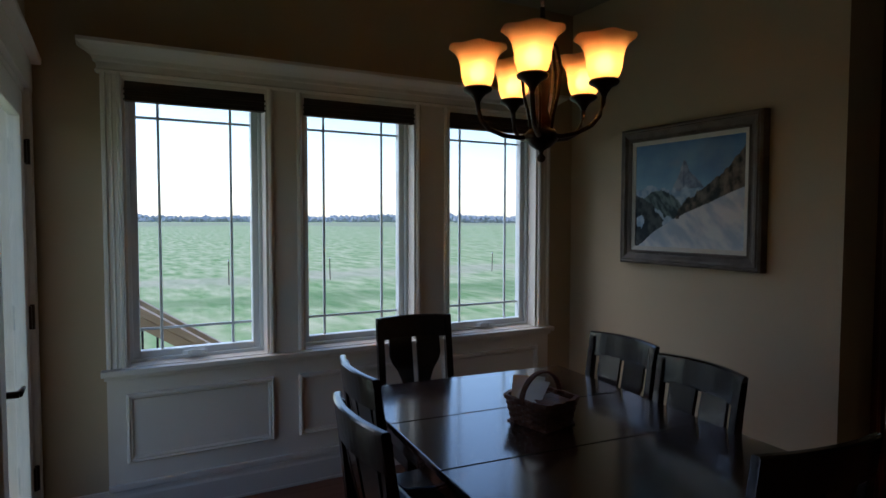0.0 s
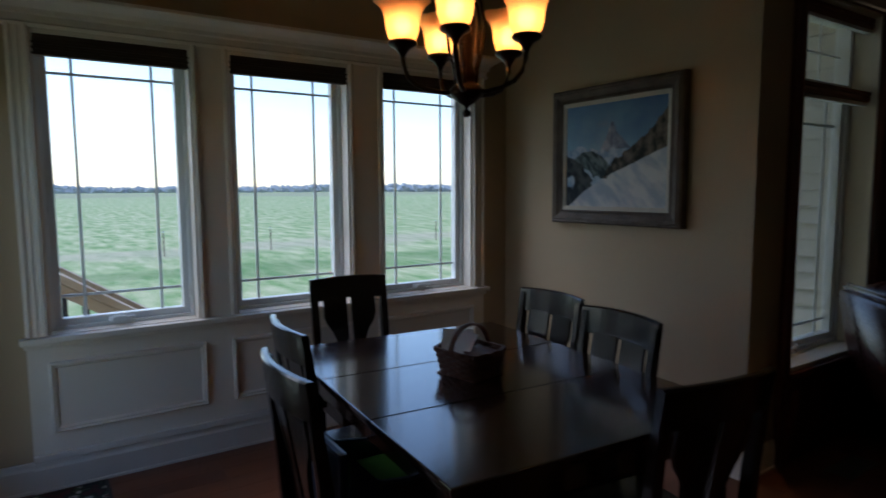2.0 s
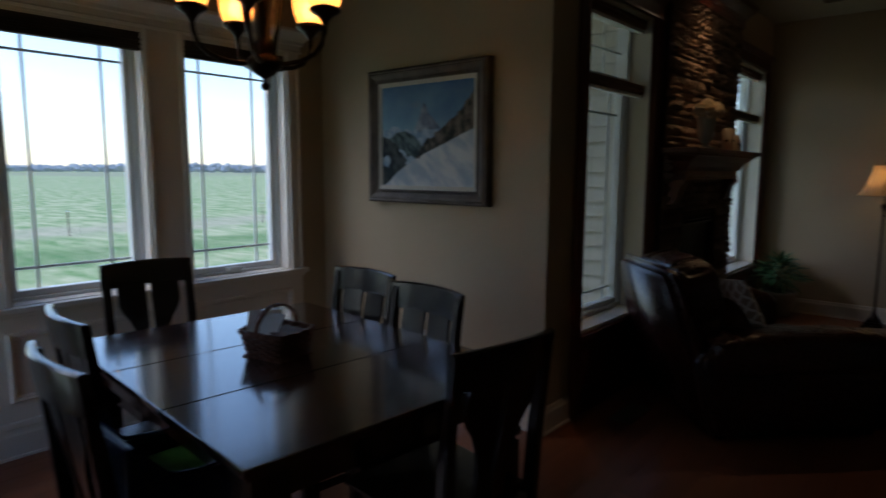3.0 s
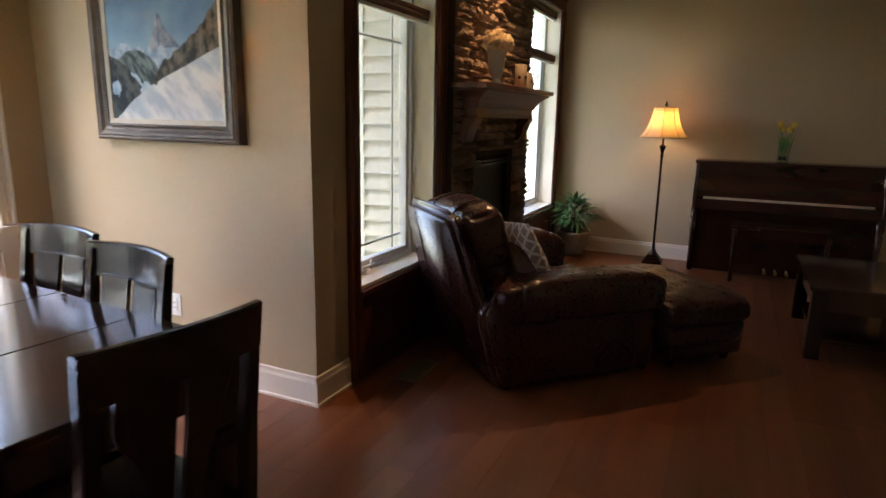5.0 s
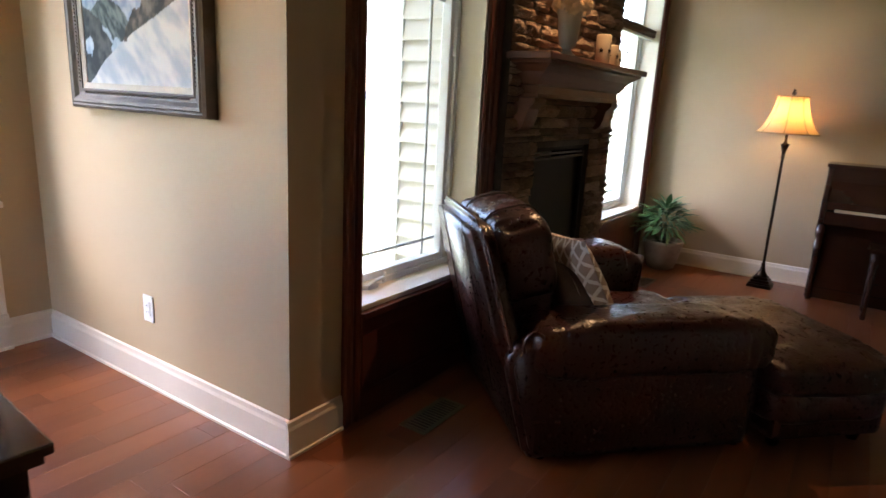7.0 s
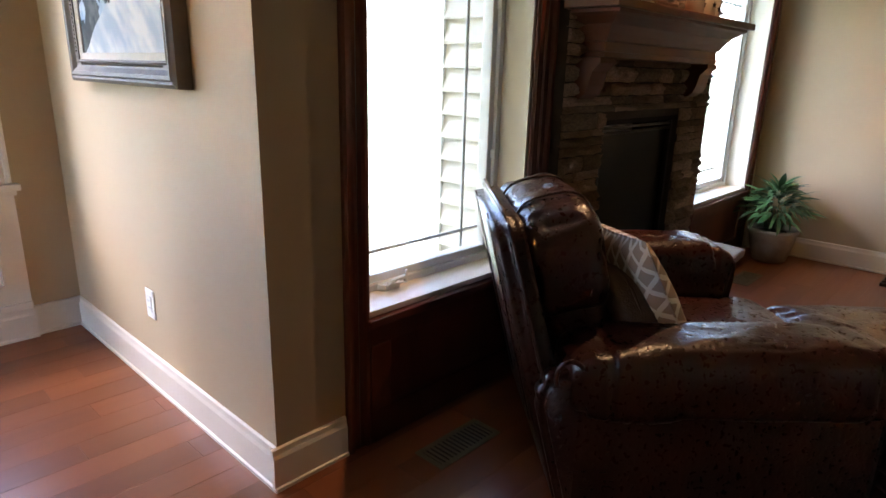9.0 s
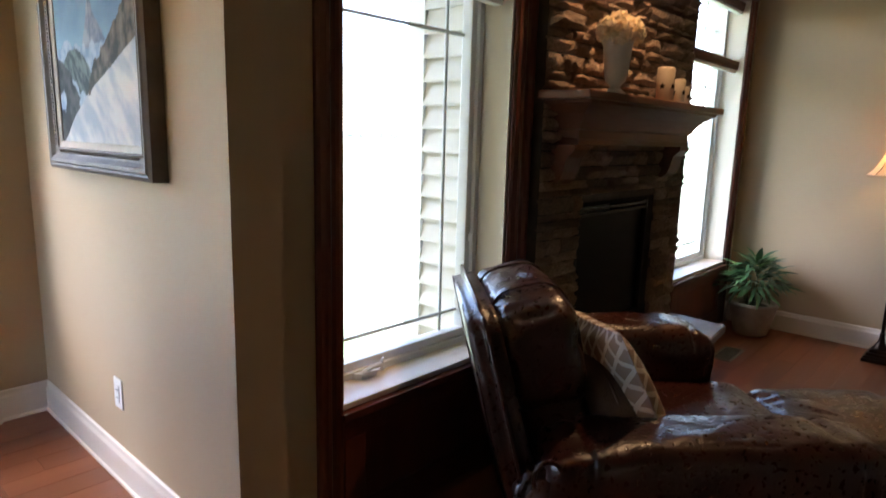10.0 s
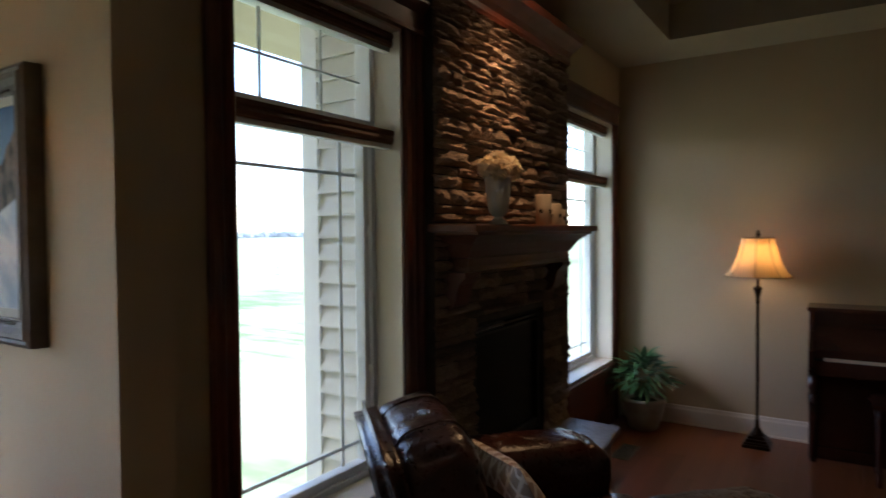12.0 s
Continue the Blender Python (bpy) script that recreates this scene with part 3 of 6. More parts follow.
for mm in (FIREBLACK, bpy.data.materials["smoked_glass"]):
    mm.node_tree.nodes["Principled BSDF"].inputs["Specular IOR Level"].default_value = 0.1
FLAG = surface("grey_flagstone", (0.12, 0.095, 0.085), (0.20, 0.165, 0.15), 9, 0.42, 0.12, 0.35, 30, vary=0.15)
LEDGE = surface("brown_ledgestone", (0.19, 0.13, 0.095), (0.42, 0.30, 0.22), 9, 0.85, 0.1, 0.9, 34, vary=0.45)
cx = (SX0 + SX1) / 2
HEARTH = [(SX0 + 0.01, SF), (SX0 - 0.02, SF - 0.33), (SX0 + 0.12, SF - 0.37), (SX1 - 0.40, SF - 0.385), (SX1 - 0.02, SF - 0.35), (SX1 + 0.01, SF)]
bm = bmesh.new()
prism(bm, [(cx + (x - cx) * 0.93, SF + (y - SF) * 0.88, 0.0) for x, y in HEARTH], (0, 0, 0.285))
part("hearth_base", bm, LEDGE, fire, "stone base of the hearth")
cuts = [SX0 - 0.12, SX0 + 0.5, SX0 + 1.08, SX1 + 0.08]
for q in range(3):
    bm = bmesh.new()
    prism(bm, [(x, y, 0.285) for x, y in HEARTH], (0, 0, 0.05))
    for side, lim in ((1, cuts[q + 1] - 0.004), (-1, cuts[q] + 0.004)):
        r = bmesh.ops.bisect_plane(bm, geom=bm.verts[:] + bm.edges[:] + bm.faces[:], plane_co=(lim, 0, 0), plane_no=(side, 0, 0.05 * side), clear_outer=True)
        bmesh.ops.edgeloop_fill(bm, edges=[e for e in r["geom_cut"] if isinstance(e, bmesh.types.BMEdge)])
    bmesh.ops.bevel(bm, geom=bm.edges[:], offset=0.006, segments=2, affect='EDGES')
    part("hearth_slab", bm, FLAG, fire, "grey flagstone hearth slab")

# mantel shelf: mitred cove under a slab, on two corbels
mantel = thing("mantel_shelf", "brown stained wooden mantel with cove moulding and corbels", "mantel")
mx = 2.095
bm = bmesh.new()
MP = [(0.56, 0.125, 1.373), (0.57, 0.135, 1.378), (0.57, 0.135, 1.396), (0.565, 0.13, 1.400), (0.565, 0.13, 1.436), (0.577, 0.142, 1.443), (0.59, 0.155, 1.468), (0.613, 0.18, 1.503), (0.65, 0.22, 1.533), (0.67, 0.24, 1.543), (0.67, 0.24, 1.556)]
rings = [[bm.verts.new(p) for p in ((mx - h - 0.035, SF + 0.01, z), (mx - h - 0.035, SF - d + 0.03, z), (mx + h + 0.035, SF - d + 0.03, z), (mx + h + 0.035, SF + 0.01, z))] for h, d, z in MP]
fs = [bm.faces.new(rings[0][::-1]), bm.faces.new(rings[-1])]
for a, b in zip(rings, rings[1:]):
    for k in range(4):
        fs.append(bm.faces.new((a[k], a[(k + 1) % 4], b[(k + 1) % 4], b[k])))
bmesh.ops.recalc_face_normals(bm, faces=fs)
part("cove_body", bm, MANTELWOOD, mantel)
boxpart("shelf_board", (mx - 0.757, mx + 0.757, SF - 0.232, SF + 0.012, 1.556, 1.590), MANTELWOOD, mantel, 0.007)
for x in (mx - 0.63, mx + 0.50):
    bm = bmesh.new()
    pr = [(0, 1.374), (-0.115, 1.374), (-0.115, 1.353), (-0.10, 1.338), (-0.08, 1.318), (-0.072, 1.288), (-0.066, 1.258), (-0.05, 1.223), (-0.025, 1.203), (0, 1.198)]
    prism(bm, [(x, SF + 0.012 + d, z) for d, z in pr], (0.13, 0, 0))
    part("corbel", bm, MANTELWOOD, mantel, "carved scroll corbel")
# crown over the stone
bm = bmesh.new()
pr = [(0, 2.625), (-0.012, 2.625), (-0.02, 2.645), (-0.018, 2.675), (-0.035, 2.700), (-0.07, 2.730), (-0.10, 2.750), (-0.105, 2.765), (-0.11, 2.790), (0, 2.795)]
rings = [[bm.verts.new(p) for p in ((SX0 + d * 0.3, NORTH, z), (SX0 + d * 0.3, SF + d, z), (SX1 - d * 0.3, SF + d, z), (SX1 - d * 0.3, NORTH, z))] for d, z in pr]
fs = []
for a, b in zip(rings, rings[1:]):
    for k in range(3):
        fs.append(bm.faces.new((a[k], a[k + 1], b[k + 1], b[k])))
fs.append(bm.faces.new(rings[0]))
bmesh.ops.recalc_face_normals(bm, faces=fs)
part("chimney_crown", bm, CHERRY, fire, "dark cherry crown moulding over the stone")

# ---- house outside: chimney chase with lap siding ----
chase = thing("chimney_chase", "cream lap-sided chimney chase outside the window", "house wall", kind="structure")
CX0, CX1, CY = 1.305, 3.0, -1.215
bm = bmesh.new()
box(bm, CX0 + 0.012, CX1 - 0.012, NORTH + 0.2, CY - 0.012, -1.3, 4.0)
part("chase_core", bm, SIDING, chase)
bm = bmesh.new()
for p, q in ((CX0 - 0.012, CX0 + 0.08), (CX1 - 0.08, CX1 + 0.012)):
    box(bm, p, q, CY - 0.012, CY + 0.012, -1.3, 4.0)
for p in (CX0 - 0.014, CX1 - 0.008):
    box(bm, p, p + 0.022, CY - 0.09, CY + 0.013, -1.3, 4.0)
part("corner_board", bm, VINYL, chase, "white corner board")
bm = bmesh.new()
L = CY - 0.09 - (NORTH + 0.2)
prism(bm, [(0.0, 0, 0.004), (-0.026, 0, 0.0), (-0.026, 0, 0.010), (-0.004, 0, 0.108), (0.0, 0, 0.108)], (0, L, 0))
board = finish("siding_board", bm, SIDING)
for q in range(46):
    o = new("siding_board", board)
    o.parent = chase
    o.location = (CX0 + 0.012, NORTH + 0.2, -1.25 + 0.107 * q)


# ---- dining room things ----
def dining_chair():
    ch = thing("dining_chair", "espresso-stained wooden dining chair with a split vase back", "chair", "chairs round the dining table")
    lean = lambda z: -0.20 - max(0.0, z - 0.46) * 0.125
    for s in (-1, 1):
        bm = bmesh.new()
        outline = [(-0.185, 0.0), (-0.192, 0.44), (lean(0.7) + 0.018, 0.7), (lean(1.0) + 0.014, 1.0), (lean(1.0) - 0.014, 1.0), (lean(0.7) - 0.022, 0.7), (-0.235, 0.44), (-0.225, 0.0)]
        prism(bm, [(s * 0.190 - 0.018, y, z) for y, z in outline], (0.036, 0, 0))
        bmesh.ops.bevel(bm, geom=bm.edges[:], offset=0.004, segments=2, affect='EDGES')
        part("back_post", bm, ESPRESSO, ch)
        bm = bmesh.new()
        prism(bm, [(s * 0.20 - 0.02, 0.165, 0.44), (s * 0.20 + 0.02, 0.165, 0.44), (s * 0.20 + 0.02, 0.205, 0.44), (s * 0.20 - 0.02, 0.205, 0.44)], (0, 0, -0.44))
        bmesh.ops.bevel(bm, geom=bm.edges[:], offset=0.004, segments=2, affect='EDGES')
        part("leg", bm, ESPRESSO, ch)
        bm = bmesh.new()
        box(bm, s * 0.20 - 0.011, s * 0.20 + 0.011, -0.19, 0.17, 0.375, 0.438, 0.003)
        part("seat_rail", bm, ESPRESSO, ch)
        bm = bmesh.new()
        box(bm, s * 0.20 - 0.009, s * 0.20 + 0.009, -0.20, 0.17, 0.155, 0.185, 0.003)
        part("stretcher", bm, ESPRESSO, ch)
        # half of the vase-shaped splat
        bm = bmesh.new()
        side = [(0.140, 0.915), (0.142, 0.815), (0.128, 0.775), (0.100, 0.735), (0.082, 0.69), (0.070, 0.64), (0.064, 0.58), (0.066, 0.50), (0.078, 0.455)]
        outline = [(s * 0.014, 0.455), (s * 0.014, 0.915)] + [(s * x, z) for x, z in side]
        bow = lambda x: -0.022 * (1 - (x / 0.2) ** 2)
        prism(bm, [(x, lean(z) - 0.006 + bow(x) * (z - 0.45) * 2.0, z) for x, z in outline], (0, 0.014, 0))
        part("splat", bm, ESPRESSO, ch)
    # bowed top rail
    bm = bmesh.new()
    n = 14
    rings = []
    for i in range(n + 1):
        x = -0.208 + 0.416 * i / n
        b = -0.035 * (1 - (x / 0.208) ** 2)
        rings.append([bm.verts.new((x, lean(z) + b + d, z + 0.006 * math.cos(x * 7))) for z, d in ((0.90, 0.012), (1.012, 0.013), (1.018, 0.008), (1.018, -0.008), (1.012, -0.014), (0.90, -0.014))])
    fs = [bm.faces.new(rings[0]), bm.faces.new(rings[-1][::-1])]
    for a, b in zip(rings, rings[1:]):
        for k in range(6):
            f = bm.faces.new((a[k], b[k], b[(k + 1) % 6], a[(k + 1) % 6]))
            fs.append(f)
    bmesh.ops.recalc_face_normals(bm, faces=fs)
    part("top_rail", bm, ESPRESSO, ch)
    bm = bmesh.new()
    prism(bm, [(-0.205, -0.195, 0.438), (0.205, -0.195, 0.438), (0.232, 0.225, 0.438), (-0.232, 0.225, 0.438)], (0, 0, 0.028))
    bmesh.ops.bevel(bm, geom=bm.edges[:], offset=0.009, segments=3, affect='EDGES')
    part("seat", bm, ESPRESSO, ch)
    boxpart("front_rail", (-0.19, 0.19, 0.175, 0.195, 0.375, 0.438), ESPRESSO, ch, 0.003)
    boxpart("back_rail", (-0.19, 0.19, -0.225, -0.205, 0.395, 0.455), ESPRESSO, ch, 0.003)
    return ch


first = dining_chair()
LOW = Matrix.Diagonal((1, 1, 0.97, 1))
first.matrix_basis = pose(-1.512, -0.79, 0, 0, 0, 176) @ LOW
for x, y, rz in ((-1.83, -1.32, -94), (-2.012, -1.80, -92), (-1.118, -1.357, 88.3), (-1.231, -1.84, 83.5), (-1.364, -2.296, -7)):
    copy_thing(first, pose(x, y, 0, 0, 0, rz) @ LOW)

TABX0, TABX1, TABY0, TABY1 = -1.985, -0.91, -2.375, -0.93
tc0 = Matrix.Translation(((TABX0 + TABX1) / 2, (TABY0 + TABY1) / 2, 0))
table = thing("dining_table", "dark espresso dining table with one leaf and block legs", "table", m=pose(-1.50, -1.666, 0, 0, 0, -4.5) @ tc0.inverted())
ys = [TABY0, -1.885, -1.435, TABY1]
for k in range(3):
    bm = bmesh.new()
    a, b = ys[k] + 0.0012, ys[k + 1] - 0.0012
    box(bm, TABX0, TABX1, a, b, 0.742, 0.762, 0.004)
    box(bm, TABX0 + 0.012, TABX1 - 0.012, a + (0.012 if k == 0 else 0), b - (0.012 if k == 2 else 0), 0.722, 0.744, 0.004)
    part("tabletop", bm, TABLEWOOD, table)
for x0, x1, y0, y1 in ((TABX0 + 0.07, TABX0 + 0.09, TABY0 + 0.1, TABY1 - 0.1), (TABX1 - 0.09, TABX1 - 0.07, TABY0 + 0.1, TABY1 - 0.1),
                       (TABX0 + 0.1, TABX1 - 0.1, TABY0 + 0.07, TABY0 + 0.09), (TABX0 + 0.1, TABX1 - 0.1, TABY1 - 0.09, TABY1 - 0.07)):
    boxpart("apron", (x0, x1, y0, y1, 0.62, 0.722), TABLEWOOD, table, 0.003)
for x in (TABX0 + 0.085, TABX1 - 0.085):
    for y in (TABY0 + 0.085, TABY1 - 0.085):
        bm = bmesh.new()
        q = math.sqrt(2)
        prof = [(0.050, 0.0), (0.054, 0.004), (0.054, 0.08), (0.042, 0.088), (0.042, 0.10), (0.050, 0.108), (0.050, 0.492), (0.042, 0.50), (0.042, 0.512), (0.055, 0.518), (0.055, 0.543), (0.042, 0.549), (0.042, 0.562), (0.052, 0.57), (0.052, 0.722)]
        lathe(bm, [(r * q, z) for r, z in prof], 4)
        for f in bm.faces:
            f.smooth = False
        part("leg", bm, ESPRESSO, table, m=pose(x, y, 0, 0, 0, 45))

# woven basket with papers on the table
WICKER = surface("brown_woven_wicker", (0.09, 0.030, 0.016), (0.19, 0.075, 0.038), 30, 0.55, 0.1, 0.3, 90)
basket = thing("woven_basket", "small brown woven basket with a hoop handle on the table", "basket", m=pose(-1.53, -1.65, 0.762, 0, 0, -78))
bm = bmesh.new()
box(bm, -0.092, 0.092, -0.08, 0.08, 0.0, 0.006)
part("bottom", bm, WICKER, basket)


def basket_loop(z, grow, wob, thick=0.0045, hh=0.008, n=48):
    bm = bmesh.new()
    hx, hy = 0.096 + grow, 0.084 + grow
    rings = []
    for i in range(n):
        a = 2 * math.pi * i / n
        c, s2 = math.cos(a), math.sin(a)
        r = 1 / max(abs(c) ** 4 + abs(s2) ** 4, 1e-6) ** 0.25
        o = (0.0035 if (i // 2 + wob) % 2 else -0.0035)
        x, y = (hx * r + o) * c, (hy * r + o) * s2
        rings.append([bm.verts.new((x * q, y * q, z + dz)) for q, dz in ((1, 0), (1, hh), (1 - thick / 0.09, hh), (1 - thick / 0.09, 0))])
    for i in range(n):
        p, q = rings[i], rings[(i + 1) % n]
        for k in range(4):
            bm.faces.new((p[k], q[k], q[(k + 1) % 4], p[(k + 1) % 4]))
    bmesh.ops.recalc_face_normals(bm, faces=bm.faces[:])
    return bm


for q in range(8):
    part("weave_strip", basket_loop(0.004 + 0.0105 * q, 0.0022 * q, q, hh=0.0098), WICKER, basket)
part("rim", basket_loop(0.088, 0.021, 0, 0.010, 0.014), WICKER, basket, "thick woven rim")
bm = bmesh.new()
for i in range(24):
    a = 2 * math.pi * i / 24
    c, s2 = math.cos(a), math.sin(a)
    r = 1 / (abs(c) ** 4 + abs(s2) ** 4) ** 0.25
    tube(bm, [(0.094 * r * c, 0.082 * r * s2, 0.0), (0.112 * r * c, 0.100 * r * s2, 0.092)], 0.003, 5)
part("stakes", bm, WICKER, basket)
bm = bmesh.new()
arc = [(0.0, 0.106 * math.cos(math.pi * i / 16), 0.085 + 0.10 * math.sin(math.pi * i / 16)) for i in range(17)]
for dx in (-0.007, 0.0, 0.007):
    tube(bm, [(x + dx, y, z) for x, y, z in arc], 0.0045, 6)
part("handle", bm, WICKER, basket, "arched hoop handle")
PAPER = surface("white_paper", (0.72, 0.72, 0.70), (0.78, 0.78, 0.76), 5, 0.8, 0.05, 0.05, 40)
for k, (dx, dy, rx, rz, w) in enumerate(((-0.03, 0.0, 55, 34, 0.085), (-0.005, -0.02, 40, 12, 0.075))):
    env = thing("envelope", "white paper envelope tucked into the basket", "envelope", "papers in the basket", m=basket.matrix_basis @ pose(dx, dy, 0.105, rx, 0, rz))
    bm = bmesh.new()
    box(bm, -w, w * 0.4, -0.055, 0.06, -0.0008, 0.0008)
    sheet = part("sheet", bm, PAPER, env)
    bm = bmesh.new()
    prism(bm, [(-w, 0.06, 0.001), (w * 0.4, 0.06, 0.001), (-w * 0.3, 0.0, 0.0014)], (0, 0, 0.0006))
    part("flap", bm, PAPER, env)
pk = thing("napkin_packet", "brown paper packet lying in the basket", "packet", m=basket.matrix_basis @ pose(0.045, 0.0, 0.083, 8, 0, -8))
boxpart("wrapper", (-0.05, 0.06, -0.045, 0.045, -0.012, 0.014), WICKER, pk, 0.006)

# child's booster seat on one chair
BLUE = surface("dark_blue_plastic", (0.006, 0.022, 0.075), (0.010, 0.035, 0.105), 4, 0.3, 0.05, 0.03, 60)
GREEN = surface("lime_green_pad", (0.06, 0.20, 0.03), (0.09, 0.26, 0.04), 6, 0.6, 0.08, 0.1, 60)
boost = thing("booster_seat", "dark blue plastic booster seat with green pad on a chair", "booster seat", m=pose(-2.015, -1.80, 0.453, 0, 0, -92))
bm = bmesh.new()
box(bm, -0.17, 0.17, -0.16, 0.17, 0.0, 0.09, 0.025)
part("seat_shell", bm, BLUE, boost)
for s in (-1, 1):
    bm = bmesh.new()
    prism(bm, [(s * 0.165 - 0.014, -0.16, 0.05), (s * 0.165 - 0.014, 0.14, 0.05), (s * 0.165 - 0.014, 0.10, 0.15), (s * 0.165 - 0.014, -0.06, 0.17), (s * 0.165 - 0.014, -0.14, 0.26)], (0.028, 0, 0))
    bmesh.ops.bevel(bm, geom=bm.edges[:], offset=0.008, segments=2, affect='EDGES')
    part("armrest", bm, BLUE, boost)
bm = bmesh.new()
box(bm, -0.16, 0.16, -0.175, -0.145, 0.04, 0.27, 0.014)
part("backrest", bm, BLUE, boost)
bm = bmesh.new()
box(bm, -0.125, 0.125, -0.12, 0.14, 0.088, 0.108, 0.009)
part("pad", bm, GREEN, boost, "lime green seat pad")

# framed mountain painting
FRAMEWOOD = surface("weathered_frame_wood", (0.070, 0.046, 0.031), (0.14, 0.098, 0.068), 10, 0.58, 0.1, 0.15, 60)
LINEN = surface("linen_liner", (0.52, 0.46, 0.38), (0.58, 0.52, 0.44), 20, 0.8, 0.05, 0.15, 300)
art = thing("framed_painting", "oil painting of a snowy mountain peak in a carved wooden frame", "painting")
PY0, PY1, PZ0, PZ1 = -1.383, -0.638, 1.335, 1.944
bm = bmesh.new()
nu, nv = 130, 104
lay = bm.loops.layers.float_color.new("paint")
gv = [[bm.verts.new((-0.030, PY1 - (PY1 - PY0) * i / nu, PZ0 + (PZ1 - PZ0) * j / nv)) for j in range(nv + 1)] for i in range(nu + 1)]


def fbm(x, y, s, o=4):
    return sum(noise.noise((x * s * 2 ** k, y * s * 2 ** k, 3.7 + k)) / 2 ** k for k in range(o))


def blend(a, b, t):
    t = max(0.0, min(1.0, t))
    return tuple(p + (q - p) * t for p, q in zip(a, b))


def along(u, knots):
    """Height of a broken line through (u, v) knots."""
    for (a, p), (b, q) in zip(knots, knots[1:]):
        if u <= b:
            return p + (q - p) * (u - a) / (b - a)
    return knots[-1][1]


def paint(u, v):
    """Steep pale peak in a blue sky, a round dark hill and a rock ridge, a snow slope in front."""
    n1 = fbm(u, v, 4)
    n2 = fbm(u * 1.6 + 5, v, 13)
    c = blend((0.30, 0.46, 0.58), (0.10, 0.19, 0.40), (v - 0.50) * 1.5 + 0.45 * (u - 0.4) + 0.3 * n1)
    c = blend(c, (0.34, 0.37, 0.42), 0.55 - 5.0 * abs(u - 0.42) - 7.0 * abs(v - 0.80) + 0.4 * n1)
    horn = along(u, ((0.0, 0.0), (0.38, 0.56), (0.44, 0.70), (0.475, 0.82), (0.50, 0.81), (0.53, 0.72), (0.58, 0.66), (0.66, 0.57), (1.0, 0.4)))
    snows = 0.565 + 0.02 * math.sin(11 * u) + 0.025 * n2 - 0.10 * max(0.0, u - 0.5)
    if v < horn + 0.012 * n2:
        c = blend((0.17, 0.20, 0.27), (0.42, 0.44, 0.50), 0.45 + 0.9 * n2 + (0.45 if u < 0.47 else -0.15))
    if v < snows:
        c = blend((0.26, 0.36, 0.50), (0.52, 0.58, 0.66), 0.5 + 1.1 * n2)
    hill = along(u, ((0.0, 0.40), (0.08, 0.47), (0.17, 0.535), (0.27, 0.55), (0.38, 0.50), (0.45, 0.42), (0.49, 0.34), (0.55, 0.2))) + 0.012 * n2
    if v < hill and u < 0.54:
        streak = fbm(u * 3.0 + v * 2.0, v * 0.8 - u, 9)
        c = blend((0.035, 0.055, 0.060), (0.20, 0.25, 0.24), 0.42 + 1.2 * streak + 1.2 * (v - 0.40))
    mass = along(u, ((0.0, 0.51), (0.07, 0.48), (0.16, 0.43), (0.25, 0.35), (0.31, 0.27), (0.42, 0.20))) + 0.02 * n2
    if v < mass and u < 0.42:
        c = blend((0.020, 0.028, 0.034), (0.10, 0.105, 0.10), 0.38 + 1.1 * n2)
    if abs(v - mass + 0.01) < 0.022 + 0.012 * n2 and 0.20 < u < 0.38:
        c = (0.46, 0.54, 0.64)
    if (u - 0.05) ** 2 * 2.5 + (v - 0.24) ** 2 < 0.0052 + 0.004 * n2:
        c = blend((0.30, 0.40, 0.54), (0.60, 0.66, 0.72), 0.5 + n2)
    if (u - 0.335) ** 2 * 1.4 + (v - 0.245) ** 2 < 0.0030 + 0.002 * n2:
        c = blend((0.24, 0.33, 0.46), (0.50, 0.58, 0.66), 0.5 + n2)
    ridge = along(u, ((0.0, 0.0), (0.40, 0.29), (0.44, 0.36), (0.51, 0.47), (0.56, 0.47), (0.66, 0.56), (0.81, 0.67), (0.90, 0.77), (1.0, 0.90))) + 0.025 * n2
    if u > 0.40 and v < ridge:
        c = blend((0.030, 0.034, 0.030), (0.22, 0.175, 0.135), 0.40 + 1.0 * n2 + 0.5 * (u - 0.7))
    slope = along(u, ((0.0, -0.02), (0.07, 0.03), (0.20, 0.15), (0.41, 0.285), (0.60, 0.37), (0.80, 0.46), (1.0, 0.55))) + 0.010 * n1
    if v < slope:
        c = blend((0.46, 0.50, 0.57), (0.74, 0.72, 0.69), 0.62 + 1.1 * fbm(u * 1.2 + v, v * 0.5 - u * 0.4, 8))
    if abs(u - 0.425) < 0.014 and abs(v - 0.292) < 0.014:
        c = (0.10, 0.07, 0.055)
    return c


for i in range(nu):
    for j in range(nv):
        f = bm.faces.new((gv[i][j], gv[i + 1][j], gv[i + 1][j + 1], gv[i][j + 1]))
        for lp, (du, dv) in zip(f.loops, ((0, 0), (1, 0), (1, 1), (0, 1))):
            lp[lay] = (*[0.85 * q for q in paint((i + du) / nu, (j + dv) / nv)], 1)
CANVAS = bpy.data.materials.new("oil_paint_canvas")
CANVAS.use_nodes = True
cn, cl = CANVAS.node_tree.nodes, CANVAS.node_tree.links
at = cn.new("ShaderNodeVertexColor")
at.layer_name = "paint"
cl.new(at.outputs[0], cn["Principled BSDF"].inputs["Base Color"])
cn["Principled BSDF"].inputs["Roughness"].default_value = 0.7
cn["Principled BSDF"].inputs["Specular IOR Level"].default_value = 0.15
nz, bp = cn.new("ShaderNodeTexNoise"), cn.new("ShaderNodeBump")
nz.inputs["Scale"].default_value, bp.inputs["Strength"].default_value = 120, 0.25
cl.new(nz.outputs[0], bp.inputs["Height"])
cl.new(bp.outputs[0], cn["Principled BSDF"].inputs["Normal"])
